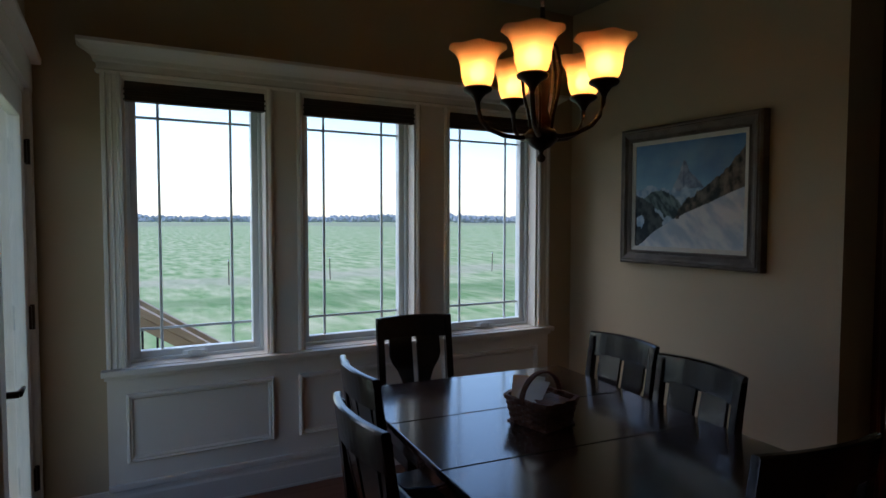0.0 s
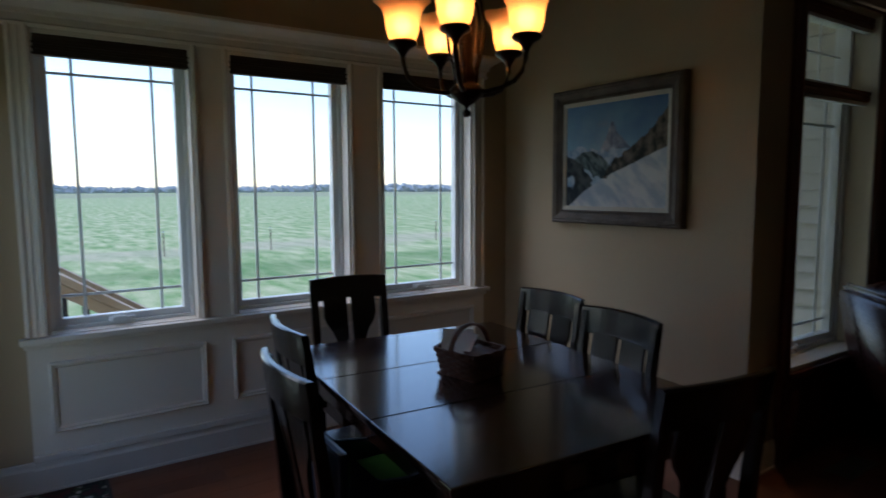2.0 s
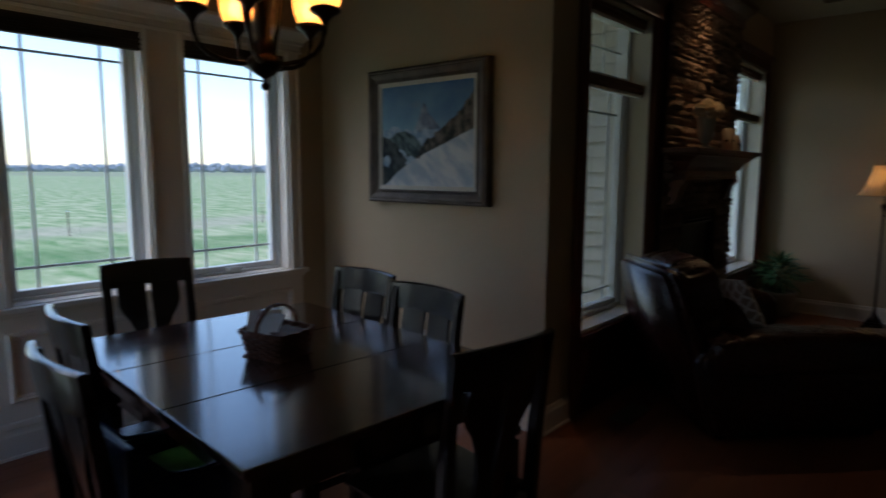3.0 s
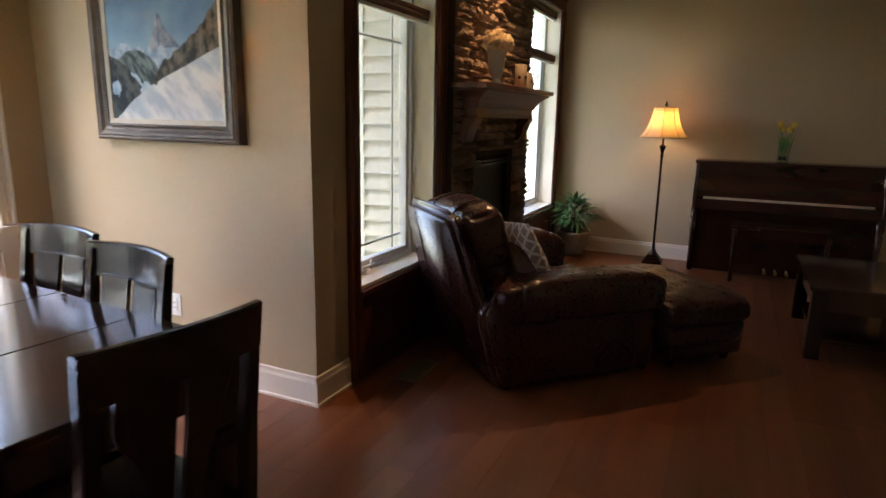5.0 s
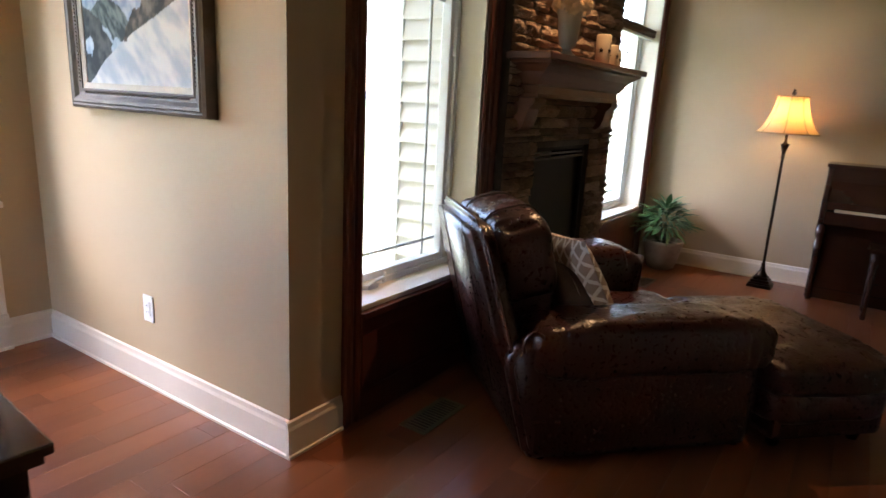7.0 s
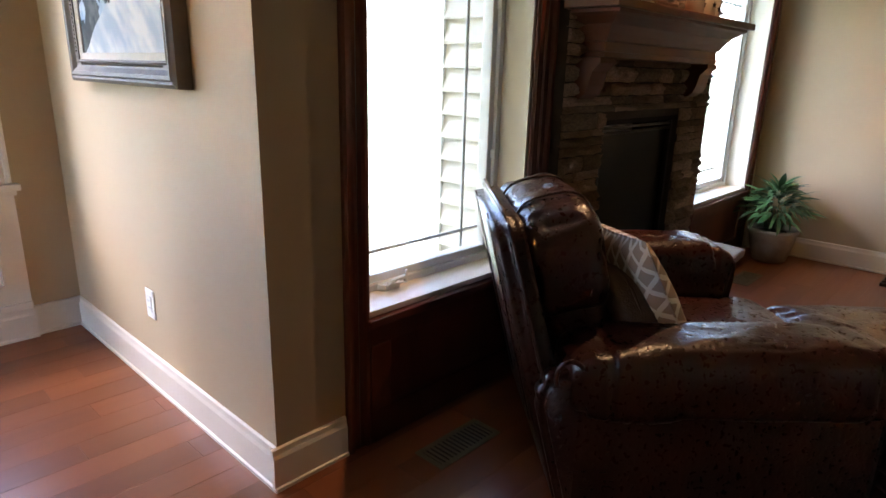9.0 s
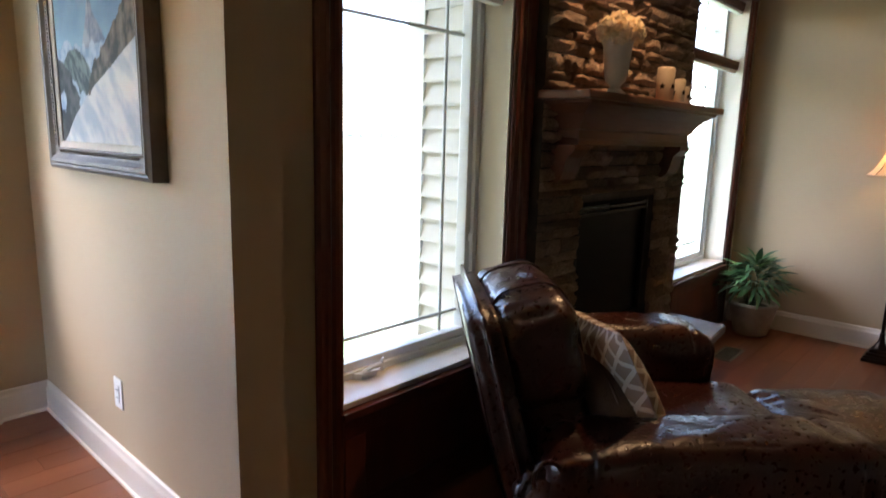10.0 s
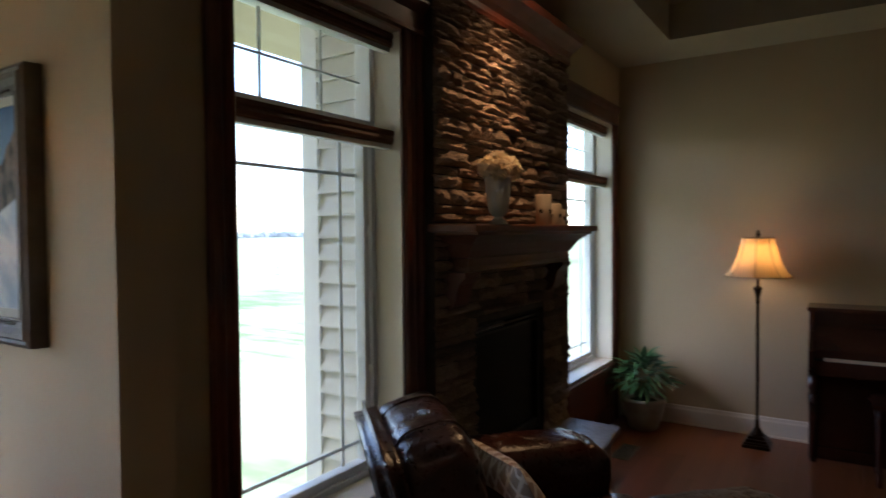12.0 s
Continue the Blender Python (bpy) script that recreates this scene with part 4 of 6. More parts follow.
part("canvas", bm, CANVAS, art, "painted canvas with blue sky, dark rocks and snow")


def picture_ring(prof):
    """Mitred frame: prof gives (outward, depth) pairs round the opening."""
    bm = bmesh.new()
    rings = [[bm.verts.new((-d, y, z)) for y, z in ((PY1 + o, PZ0 - o), (PY0 - o, PZ0 - o), (PY0 - o, PZ1 + o), (PY1 + o, PZ1 + o))] for o, d in prof]
    fs = []
    for a, b in zip(rings, rings[1:]):
        for k in range(4):
            fs.append(bm.faces.new((a[k], a[(k + 1) % 4], b[(k + 1) % 4], b[k])))
    bmesh.ops.recalc_face_normals(bm, faces=fs)
    return bm


part("liner", picture_ring([(-0.002, 0.028), (-0.002, 0.034), (0.004, 0.036), (0.022, 0.040), (0.024, 0.03)]), LINEN, art, "pale linen liner")
part("frame", picture_ring([(0.022, 0.03), (0.022, 0.044), (0.028, 0.046), (0.034, 0.042), (0.050, 0.046), (0.066, 0.058), (0.078, 0.060), (0.084, 0.054), (0.092, 0.058), (0.104, 0.050), (0.106, 0.002)]), FRAMEWOOD, art)
bm = bmesh.new()
for k in range(52):
    y = PY0 + (PY1 - PY0) * (k + 0.5) / 52
    for z in (PZ0 - 0.038, PZ1 + 0.038):
        bmesh.ops.create_icosphere(bm, subdivisions=1, radius=0.0048, matrix=Matrix.Translation((-0.045, y, z)))
for k in range(40):
    z = PZ0 + (PZ1 - PZ0) * (k + 0.5) / 40
    for y in (PY0 - 0.038, PY1 + 0.038):
        bmesh.ops.create_icosphere(bm, subdivisions=1, radius=0.0048, matrix=Matrix.Translation((-0.045, y, z)))
part("beading", bm, FRAMEWOOD, art)["kind"] = "stuff"

# wall outlet
PLASTIC = surface("white_switch_plastic", (0.76, 0.75, 0.72), (0.8, 0.79, 0.76), 5, 0.35, 0.05, 0.0)
outlet = thing("wall_outlet", "white double outlet plate on the tan wall", "outlet")
bm = bmesh.new()
box(bm, -0.006, 0.0, -0.985, -0.910, 0.316, 0.438, 0.003)
part("cover_plate", bm, PLASTIC, outlet)
bm = bmesh.new()
box(bm, -0.010, -0.005, -0.965, -0.930, 0.343, 0.411, 0.003)
sock = part("socket", bm, PLASTIC, outlet)
for z in (0.358, 0.388):
    for y in (-0.955, -0.943):
        boxpart("slot", (-0.0108, -0.009, y - 0.001, y + 0.001, z, z + 0.008), DARKMETAL, sock)

# chandelier
AMBER = bpy.data.materials.new("amber_glass_shade")
AMBER.use_nodes = True
an, al = AMBER.node_tree.nodes, AMBER.node_tree.links
pb = an["Principled BSDF"]
pb.inputs["Base Color"].default_value = (0.9, 0.72, 0.48, 1)
pb.inputs["Roughness"].default_value = 0.45
tr, mx2 = an.new("ShaderNodeBsdfTranslucent"), an.new("ShaderNodeMixShader")
tr.inputs[0].default_value = (1.0, 0.60, 0.28, 1)
mx2.inputs[0].default_value = 0.75
al.new(pb.outputs[0], mx2.inputs[1])
al.new(tr.outputs[0], mx2.inputs[2])
rf, mx4 = an.new("ShaderNodeBsdfRefraction"), an.new("ShaderNodeMixShader")
rf.inputs["Roughness"].default_value, rf.inputs["IOR"].default_value = 0.45, 1.04
rf.inputs["Color"].default_value = (1.0, 0.80, 0.55, 1)
mx4.inputs[0].default_value = 0.30
al.new(mx2.outputs[0], mx4.inputs[1])
al.new(rf.outputs[0], mx4.inputs[2])
al.new(mx4.outputs[0], an["Material Output"].inputs[0])
BULB = glow("warm_bulb", (1.0, 0.74, 0.42), 11.0)

CHX, CHY, CHS = -1.593, -1.719, 1.07
chand = thing("chandelier", "bronze five-arm chandelier with glowing amber glass bell shades", "chandelier", m=pose(CHX, CHY, 1.69 - 1.715 * CHS) @ Matrix.Scale(CHS, 4))
bm = bmesh.new()
lathe(bm, [(0.0, 1.715), (0.012, 1.72), (0.014, 1.732), (0.006, 1.742), (0.008, 1.752), (0.03, 1.765), (0.052, 1.785), (0.056, 1.80), (0.045, 1.815), (0.03, 1.825), (0.034, 1.84), (0.028, 1.86), (0.02, 1.88), (0.026, 1.93), (0.032, 1.99), (0.028, 2.05), (0.018, 2.10), (0.024, 2.13), (0.018, 2.15), (0.008, 2.17), (0.008, 2.20)], 20)
part("stem", bm, BRONZE, chand)
bm = bmesh.new()
tube(bm, [(0, 0, 2.19), (0, 0, 2.845)], 0.007)
part("rod", bm, BRONZE, chand)
bm = bmesh.new()
lathe(bm, [(0.065, 2.864), (0.065, 2.849), (0.05, 2.834), (0.012, 2.824)][::-1], 20)
part("canopy", bm, BRONZE, chand)
AR = 0.203
for k in range(5):
    a = radians(234 - 9 + 72 * k)
    ca, sa = math.cos(a), math.sin(a)
    bm = bmesh.new()
    prof = [(0.03, 1.80), (0.07, 1.793), (0.12, 1.800), (0.165, 1.818), (0.19, 1.845), (0.201, 1.88), (AR, 1.91)]
    tube(bm, [(r * ca, r * sa, z) for r, z in prof], 0.0075)
    prof = [(0.025, 2.10), (0.05, 2.07), (0.065, 2.0), (0.055, 1.92), (0.04, 1.86), (0.035, 1.82)]
    tube(bm, [(r * ca, r * sa, z) for r, z in prof], 0.005)
    arm = part("arm", bm, BRONZE, chand)
    bm = bmesh.new()
    lathe(bm, [(0.006, 1.897), (0.012, 1.912), (0.024, 1.927), (0.043, 1.937), (0.047, 1.944), (0.043, 1.95), (0.02, 1.952)], 16, (AR * ca, AR * sa, 0))
    part("cup", bm, BRONZE, arm)
    bm = bmesh.new()
    sh = [(0.036, 1.949), (0.045, 1.962), (0.052, 1.985), (0.055, 2.012), (0.060, 2.036), (0.071, 2.056), (0.088, 2.070), (0.093, 2.073)]
    rings = []
    seg = 36
    for i, (r, z) in enumerate(sh + [(r - 0.0035, z) for r, z in sh[::-1]]):
        amp = max(0, z - 2.03) / 0.045
        rings.append([bm.verts.new((AR * ca + r * (1 + 0.018 * amp * math.cos(6 * q * 2 * math.pi / seg)) * math.cos(2 * math.pi * q / seg), AR * sa + r * (1 + 0.018 * amp * math.cos(6 * q * 2 * math.pi / seg)) * math.sin(2 * math.pi * q / seg), z + 0.003 * amp * math.cos(6 * q * 2 * math.pi / seg))) for q in range(seg)])
    for p, q2 in zip(rings, rings[1:]):
        for q in range(seg):
            bm.faces.new((p[q], p[(q + 1) % seg], q2[(q + 1) % seg], q2[q])).smooth = True
    part("shade", bm, AMBER, arm, "amber glass bell shade")
    bm = bmesh.new()
    bmesh.ops.create_icosphere(bm, subdivisions=2, radius=0.028, matrix=Matrix.Translation((AR * ca, AR * sa, 1.995)))
    part("bulb", bm, BULB, arm, "glowing bulb", smooth=True)
    lamp = new("chandelier_light", bpy.data.lights.new("chandelier_light", "POINT"))
    lamp.data.energy, lamp.data.color, lamp.data.shadow_soft_size = 0.09, (1.0, 0.74, 0.46), 0.022
    lamp.location = (CHX + AR * CHS * ca, CHY + AR * CHS * sa, 1.69 + 0.305 * CHS)

# floral mat inside the door
MAT = bpy.data.materials.new("floral_mat_pile")
MAT.use_nodes = True
mn, ml = MAT.node_tree.nodes, MAT.node_tree.links
vo, rp = mn.new("ShaderNodeTexNoise"), mn.new("ShaderNodeValToRGB")
vo.inputs["Scale"].default_value, vo.inputs["Detail"].default_value = 14.0, 2.0
tco = mn.new("ShaderNodeTexCoord")
ml.new(tco.outputs["Object"], vo.inputs["Vector"])
rp.color_ramp.interpolation = 'CONSTANT'
for k, (p, c) in enumerate(((0.0, (0.05, 0.012, 0.015)), (0.42, (0.012, 0.014, 0.012)), (0.52, (0.05, 0.075, 0.045)), (0.58, (0.42, 0.38, 0.34)), (0.66, (0.12, 0.03, 0.03)))):
    e = rp.color_ramp.elements[k] if k < 2 else rp.color_ramp.elements.new(p)
    e.position, e.color = p, (*c, 1)
ml.new(vo.outputs[0], rp.inputs[0])
ml.new(rp.outputs[0], mn["Principled BSDF"].inputs["Base Color"])
mn["Principled BSDF"].inputs["Roughness"].default_value = 0.95
mat_rug = thing("door_mat", "dark floral door mat on the wood floor by the patio door", "mat")
boxpart("pile", (-3.09, -2.63, -0.98, -0.075, 0.001, 0.009), MAT, mat_rug, 0.003)
bm = bmesh.new()
for dims in ((-3.105, -2.615, -0.075, -0.06), (-3.105, -2.615, -0.995, -0.98), (-3.105, -3.09, -0.98, -0.075), (-2.63, -2.615, -0.98, -0.075)):
    box(bm, *dims, 0.001, 0.010, 0.003)
part("binding", bm, DARKMETAL, mat_rug, "black woven binding")

# ---- outdoors: stair rail, fence, woods ----
DECKWOOD = surface("weathered_deck_wood", (0.34, 0.24, 0.17), (0.52, 0.41, 0.31), 8, 0.8, 0.08, 0.3, 40, (0.15, 1, 1))
rail = thing("stair_railing", "weathered wooden stair railing with black balusters outside", "railing")
rz = lambda x: 0.87 - 0.66 * (x + 2.707)
for y in (1.05, 1.55):
    bm = bmesh.new()
    prism(bm, [(-3.6, y - 0.07, rz(-3.6)), (-1.2, y - 0.07, rz(-1.2)), (-1.2, y - 0.07, rz(-1.2) + 0.045), (-3.6, y - 0.07, rz(-3.6) + 0.045)], (0, 0.14, 0))
    part("cap_rail", bm, DECKWOOD, rail)
    bm = bmesh.new()
    prism(bm, [(-3.6, y - 0.02, rz(-3.6) - 0.10), (-1.2, y - 0.02, rz(-1.2) - 0.10), (-1.2, y - 0.02, rz(-1.2) - 0.02), (-3.6, y - 0.02, rz(-3.6) - 0.02)], (0, 0.04, 0))
    part("under_rail", bm, DECKWOOD, rail)
    for k in range(20):
        x = -3.55 + 0.12 * k
        bm = bmesh.new()
        tube(bm, [(x, y, rz(x) - 0.85), (x, y, rz(x) - 0.09)], 0.009, 6)
        part("baluster", bm, DARKMETAL, rail)
    bm = bmesh.new()
    prism(bm, [(-3.6, y - 0.02, rz(-3.6) - 0.92), (-1.2, y - 0.02, rz(-1.2) - 0.92), (-1.2, y - 0.02, rz(-1.2) - 0.84), (-3.6, y - 0.02, rz(-3.6) - 0.84)], (0, 0.04, 0))
    part("bottom_rail", bm, DECKWOOD, rail)
    bm = bmesh.new()
    for x in (-3.58, -1.2):
        box(bm, x - 0.045, x + 0.045, y - 0.045, y + 0.045, -1.2, rz(x) + 0.04, 0.006)
    part("post", bm, DECKWOOD, rail)

RUST = surface("rusted_steel", (0.10, 0.07, 0.05), (0.16, 0.11, 0.08), 20, 0.8, 0.1, 0.1, 80)
post = thing("fence_post", "thin steel fence post standing in the field", "fence post", "field fence posts")
bm = bmesh.new()
box(bm, -0.022, 0.022, -0.004, 0.004, -0.2, 1.05)
box(bm, -0.004, 0.004, -0.004, 0.03, -0.2, 1.05)
part("stake", bm, RUST, post)
bm = bmesh.new()
box(bm, -0.03, 0.03, -0.006, 0.008, 0.98, 1.02)
part("clip", bm, VINYL, post)
post.matrix_basis = pose(-11.5, 22.6, -1.2)
for k in range(1, 12):
    copy_thing(post, pose(-11.5 + 4.3 * k, 22.6 + 0.05 * k, -1.2, random.uniform(-2, 2), random.uniform(-3, 3), 0))

# far woods along the horizon: many small bare crowns, distance haze put into their pale grey-blue
WOODS = surface("hazed_bare_spring_woods", (0.36, 0.385, 0.42), (0.43, 0.45, 0.48), 0.05, 0.95, 0.03, 0.0, vary=0.04, island=True)
rnd = random.Random(3)
vs, fs = [], []
for k in range(15000):
    a = rnd.uniform(-0.25, math.pi + 0.15)
    d = rnd.uniform(430, 620)
    r = rnd.uniform(0.8, 1.9) * (1.5 if rnd.random() < 0.03 else 1)
    lift = 5.0 * max(0, noise.noise((a * 3.1, 0.2, 0)) + 0.2) + 2.2 + 1.2 * noise.noise((a * 40, 0.7, 0))
    cx, cy = d * math.cos(a), d * math.sin(a)
    cz = -1.2 + d / 900 + r * 0.5 + rnd.uniform(0, 1) * lift
    b0 = len(vs)
    for q in range(6):
        vs.append((cx + r * math.cos(q * 1.05) * rnd.uniform(0.7, 1.3), cy + r * math.sin(q * 1.05) * rnd.uniform(0.7, 1.3), cz + rnd.uniform(-0.4, 0.4) * r))
    vs += [(cx, cy, cz + r * rnd.uniform(0.7, 1.5)), (cx, cy, cz - r * 1.6)]
    for q in range(6):
        fs += [(b0 + q, b0 + (q + 1) % 6, b0 + 6), (b0 + (q + 1) % 6, b0 + q, b0 + 7)]
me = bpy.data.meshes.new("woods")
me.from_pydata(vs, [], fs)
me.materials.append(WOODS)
tagged(new("far_woods", me), "bare tree line along the far field edge, with haze coloured in grey", "woods", kind="stuff")


# ---- living room things ----
def soft(bm, c, size, e1=0.35, e2=0.35, nu=36, nv=20, wr=0.0, seed=0.0, m=None, freq=9.0, crease=None):
    """A cushion: a superellipsoid with wrinkles pressed into it."""
    pw = lambda v, e: math.copysign(abs(v) ** e, v)
    rings = []
    for j in range(nv + 1):
        v = -math.pi / 2 + math.pi * j / nv
        ring = []
        for i in range(nu):
            u = 2 * math.pi * i / nu
            p = Vector((pw(math.cos(v), e1) * pw(math.cos(u), e2), pw(math.cos(v), e1) * pw(math.sin(u), e2), pw(math.sin(v), e1)))
            q = Vector((c[0] + p.x * size[0] / 2, c[1] + p.y * size[1] / 2, c[2] + p.z * size[2] / 2))
            if wr:
                q += p.normalized() * wr * (noise.noise(q * freq + Vector((seed, 0, 0))) + 0.5 * noise.noise(q * freq * 2.7 + Vector((0, seed, 0))))
            if crease:
                amp, cx2, cy2, cz2 = crease
                q += p.normalized() * amp * min(0.0, noise.noise((q.x * cx2, q.y * cy2, q.z * cz2 + seed)) + 0.15) * 2
            ring.append(bm.verts.new(m @ q if m is not None else q))
        rings.append(ring)
    fs = []
    for a, b in zip(rings, rings[1:]):
        for i in range(nu):
            f = bm.faces.new((a[i], a[(i + 1) % nu], b[(i + 1) % nu], b[i]))
            f.smooth = True
    bmesh.ops.remove_doubles(bm, verts=[v for r in (rings[0], rings[-1]) for v in r], dist=0.0001)


LEATHER = surface("dark_brown_leather", (0.020, 0.0050, 0.0034), (0.042, 0.0102, 0.0066), 7, 0.29, 0.08, 0.26, 55)
LEATHER.node_tree.nodes["Principled BSDF"].inputs["Specular IOR Level"].default_value = 0.42
CH = pose(0.485, -2.605, 0, 0, 0, 46.0)
recl = thing("leather_armchair", "wide dark brown leather armchair with rolled pillow arms", "armchair", m=CH)
AW, AL = 1.11, 1.0
bm = bmesh.new()
box(bm, 0.04, AW - 0.04, -0.98, -0.05, 0.05, 0.32, 0.03)
part("base", bm, LEATHER, recl)
for s, x0, x1 in ((0, 0.0, 0.25), (1, AW - 0.25, AW)):
    bm = bmesh.new()
    rear = 0.0 if s == 0 else -0.14
    fr = AL if s == 0 else AL - 0.12
    up = 0.0 if s == 0 else 0.06
    box(bm, x0 + 0.015, x1 - 0.02, -fr + 0.05, rear, 0.03, 0.47 + up, 0.035)
    if s == 0:
        vs = prism(bm, [(x0 + 0.018, y, z) for y, z in ((-0.14, 0.04), (0.005, 0.04), (0.045, 0.20), (0.096, 0.40), (0.085, 0.46), (0.04, 0.505), (-0.14, 0.505))], (0.10, 0, 0))
        bmesh.ops.bevel(bm, geom=list({e for v in vs for e in v.link_edges}), offset=0.022, segments=4, affect='EDGES')
    arm = part("arm_panel", bm, LEATHER, recl, smooth=True)
    bm = bmesh.new()
    soft(bm, ((x0 + x1) / 2, (rear - fr) / 2, 0.462 + up - (0.03 if s else 0)), (x1 - x0 + 0.04, fr + rear + 0.03, 0.34 if s else 0.25), 0.55, 0.28, 200, 60, 0.008, 3.1 + s, None, 8, (0.016, 4, 34, 4))
    part("arm_pillow", bm, LEATHER, recl, "puffed leather arm pillow with creases")
    bm = bmesh.new()
    xe = x0 + 0.008 if s == 0 else x1 - 0.008
    curl = [(xe, rear + 0.012 + 0.04 * math.sin(a), 0.50 + 0.05 * math.cos(a)) for a in [radians(12 * q - 60) for q in range(16)]]
    tube(bm, curl, 0.007)
    part("welt", bm, LEATHER, recl)
bm = bmesh.new()
soft(bm, (AW / 2, -0.58, 0.345), (AW - 0.46, 0.82, 0.20), 0.4, 0.25, 90, 36, 0.012, 1.0)
part("seat_cushion", bm, LEATHER, recl)
tilt = pose(0, -0.02, 0.14, -14, 0, 0)
bm = bmesh.new()
pts = [(0.02, -0.10), (AW - 0.16, -0.10), (AW - 0.15, 0.30), (AW - 0.19, 0.74), (AW - 0.25, 0.80), (0.24, 0.80), (0.18, 0.74), (0.07, 0.30)]
vsn = prism(bm, [(x, -0.035, z) for x, z in pts], (0, 0.09, 0))
bmesh.ops.bevel(bm, geom=bm.edges[:], offset=0.040, segments=5, affect='EDGES')
bmesh.ops.transform(bm, matrix=tilt, verts=bm.verts[:])
shell = part("back_shell", bm, LEATHER, recl, "smooth leather outer back", smooth=True)
bm = bmesh.new()
for x in (0.36, AW - 0.38):
    tube(bm, [tilt @ Vector((x, 0.056, 0.03)), tilt @ Vector((x, 0.058, 0.4)), tilt @ Vector((x, 0.0545, 0.78))], 0.0025, 6)
part("back_seam", bm, LEATHER, shell)
bm = bmesh.new()
soft(bm, (AW / 2, -0.145, 0.585), (AW - 0.42, 0.27, 0.41), 0.6, 0.35, 150, 70, 0.012, 7.0, tilt, 8, (0.018, 26, 9, 9))
head = part("head_cushion", bm, LEATHER, recl, "puffed leather head cushion")
for kx in (-0.55, 0.35):
    bm = bmesh.new()
    pw = lambda v, e: math.copysign(abs(v) ** e, v)
    tube(bm, [tilt @ Vector((AW / 2 + kx * (AW - 0.42) / 2, -0.145 + 0.136 * pw(math.cos(v), 0.6), 0.585 + 0.207 * pw(math.sin(v), 0.6))) for v in [radians(-30 + 10 * q) for q in range(25)]], 0.0045, 6)
    part("seam", bm, LEATHER, head)
bm = bmesh.new()
soft(bm, (AW / 2, -0.145, 0.42), (AW - 0.48, 0.24, 0.40), 0.5, 0.35, 90, 40, 0.015, 9.0, tilt, 9)
part("lumbar_cushion", bm, LEATHER, recl)
for x in (0.09, AW - 0.09):
    for y in (-0.08, -0.94):
        bm = bmesh.new()
        lathe(bm, [(0.022, 0.0), (0.028, 0.02), (0.032, 0.055)], 12, (x, y, 0))
        part("foot", bm, ESPRESSO, recl)

ott = thing("leather_ottoman", "dark brown leather ottoman pulled up to the armchair", "ottoman", m=CH @ pose(-0.10, 0.04, -0.045))
bm = bmesh.new()
box(bm, 0.09, AW - 0.15, -1.62, -1.08, 0.095, 0.30, 0.03)
part("base", bm, LEATHER, ott)
bm = bmesh.new()
soft(bm, (AW / 2 - 0.03, -1.35, 0.24), (AW - 0.18, 0.60, 0.20), 0.5, 0.28, 90, 30, 0.009, 4.0)
part("skirt_roll", bm, LEATHER, ott)
bm = bmesh.new()
soft(bm, (AW / 2 - 0.03, -1.35, 0.365), (AW - 0.14, 0.64, 0.20), 0.55, 0.30, 150, 50, 0.011, 6.0, None, 8, (0.016, 22, 8, 8))
part("top_cushion", bm, LEATHER, ott, "plump creased leather top")
for x in (0.16, AW - 0.22):
    for y in (-1.15, -1.55):
        bm = bmesh.new()
        lathe(bm, [(0.022, 0.045), (0.028, 0.065), (0.032, 0.10)], 12, (x, y, 0))
        part("foot", bm, ESPRESSO, ott)

# patterned pillow leaning in the armchair
LATTICE = bpy.data.materials.new("lattice_fabric")
LATTICE.use_nodes = True
ln, ll = LATTICE.node_tree.nodes, LATTICE.node_tree.links
tc, sp = ln.new("ShaderNodeTexCoord"), ln.new("ShaderNodeSeparateXYZ")
ll.new(tc.outputs["Object"], sp.inputs[0])


def math_node(op, a, b=None):
    nd = ln.new("ShaderNodeMath")
    nd.operation = op
    for k, v in enumerate((a, b)):
        if v is None:
            continue
        if isinstance(v, (int, float)):
            nd.inputs[k].default_value = v
        else:
            ll.new(v, nd.inputs[k])
    return nd.outputs[0]


xx, zz = math_node('MULTIPLY', sp.outputs["X"], 17.0), math_node('MULTIPLY', sp.outputs["Z"], 12.0)
lines = []
for op in ('ADD', 'SUBTRACT'):
    t0 = math_node(op, xx, zz)
    wob = math_node('MULTIPLY', math_node('SINE', math_node('MULTIPLY', t0, 6.283)), 0.05)
    fr = math_node('FRACT', math_node('ADD', math_node('ADD', t0, wob), 100.0))
    lines.append(math_node('LESS_THAN', math_node('ABSOLUTE', math_node('SUBTRACT', fr, 0.5)), 0.085))
mask = math_node('MAXIMUM', lines[0], lines[1])
mixc = ln.new("ShaderNodeMix")
mixc.data_type = 'RGBA'
mixc.inputs["A"].default_value, mixc.inputs["B"].default_value = (0.34, 0.245, 0.19, 1), (0.70, 0.63, 0.56, 1)
ll.new(mask, mixc.inputs["Factor"])
ll.new(mixc.outputs["Result"], ln["Principled BSDF"].inputs["Base Color"])
ln["Principled BSDF"].inputs["Roughness"].default_value = 0.85
wv, bb = ln.new("ShaderNodeTexNoise"), ln.new("ShaderNodeBump")
wv.inputs["Scale"].default_value, bb.inputs["Strength"].default_value = 260, 0.2
ll.new(wv.outputs[0], bb.inputs["Height"])
ll.new(bb.outputs[0], ln["Principled BSDF"].inputs["Normal"])
pil = thing("throw_pillow", "taupe throw pillow with white lattice pattern in the armchair", "pillow", m=CH @ pose(0.42, -0.30, 0.615, -28, 4, 8))
VELVET = surface("brown_velvet", (0.060, 0.030, 0.018), (0.105, 0.058, 0.036), 14, 0.8, 0.08, 0.25, 160)
n = 22
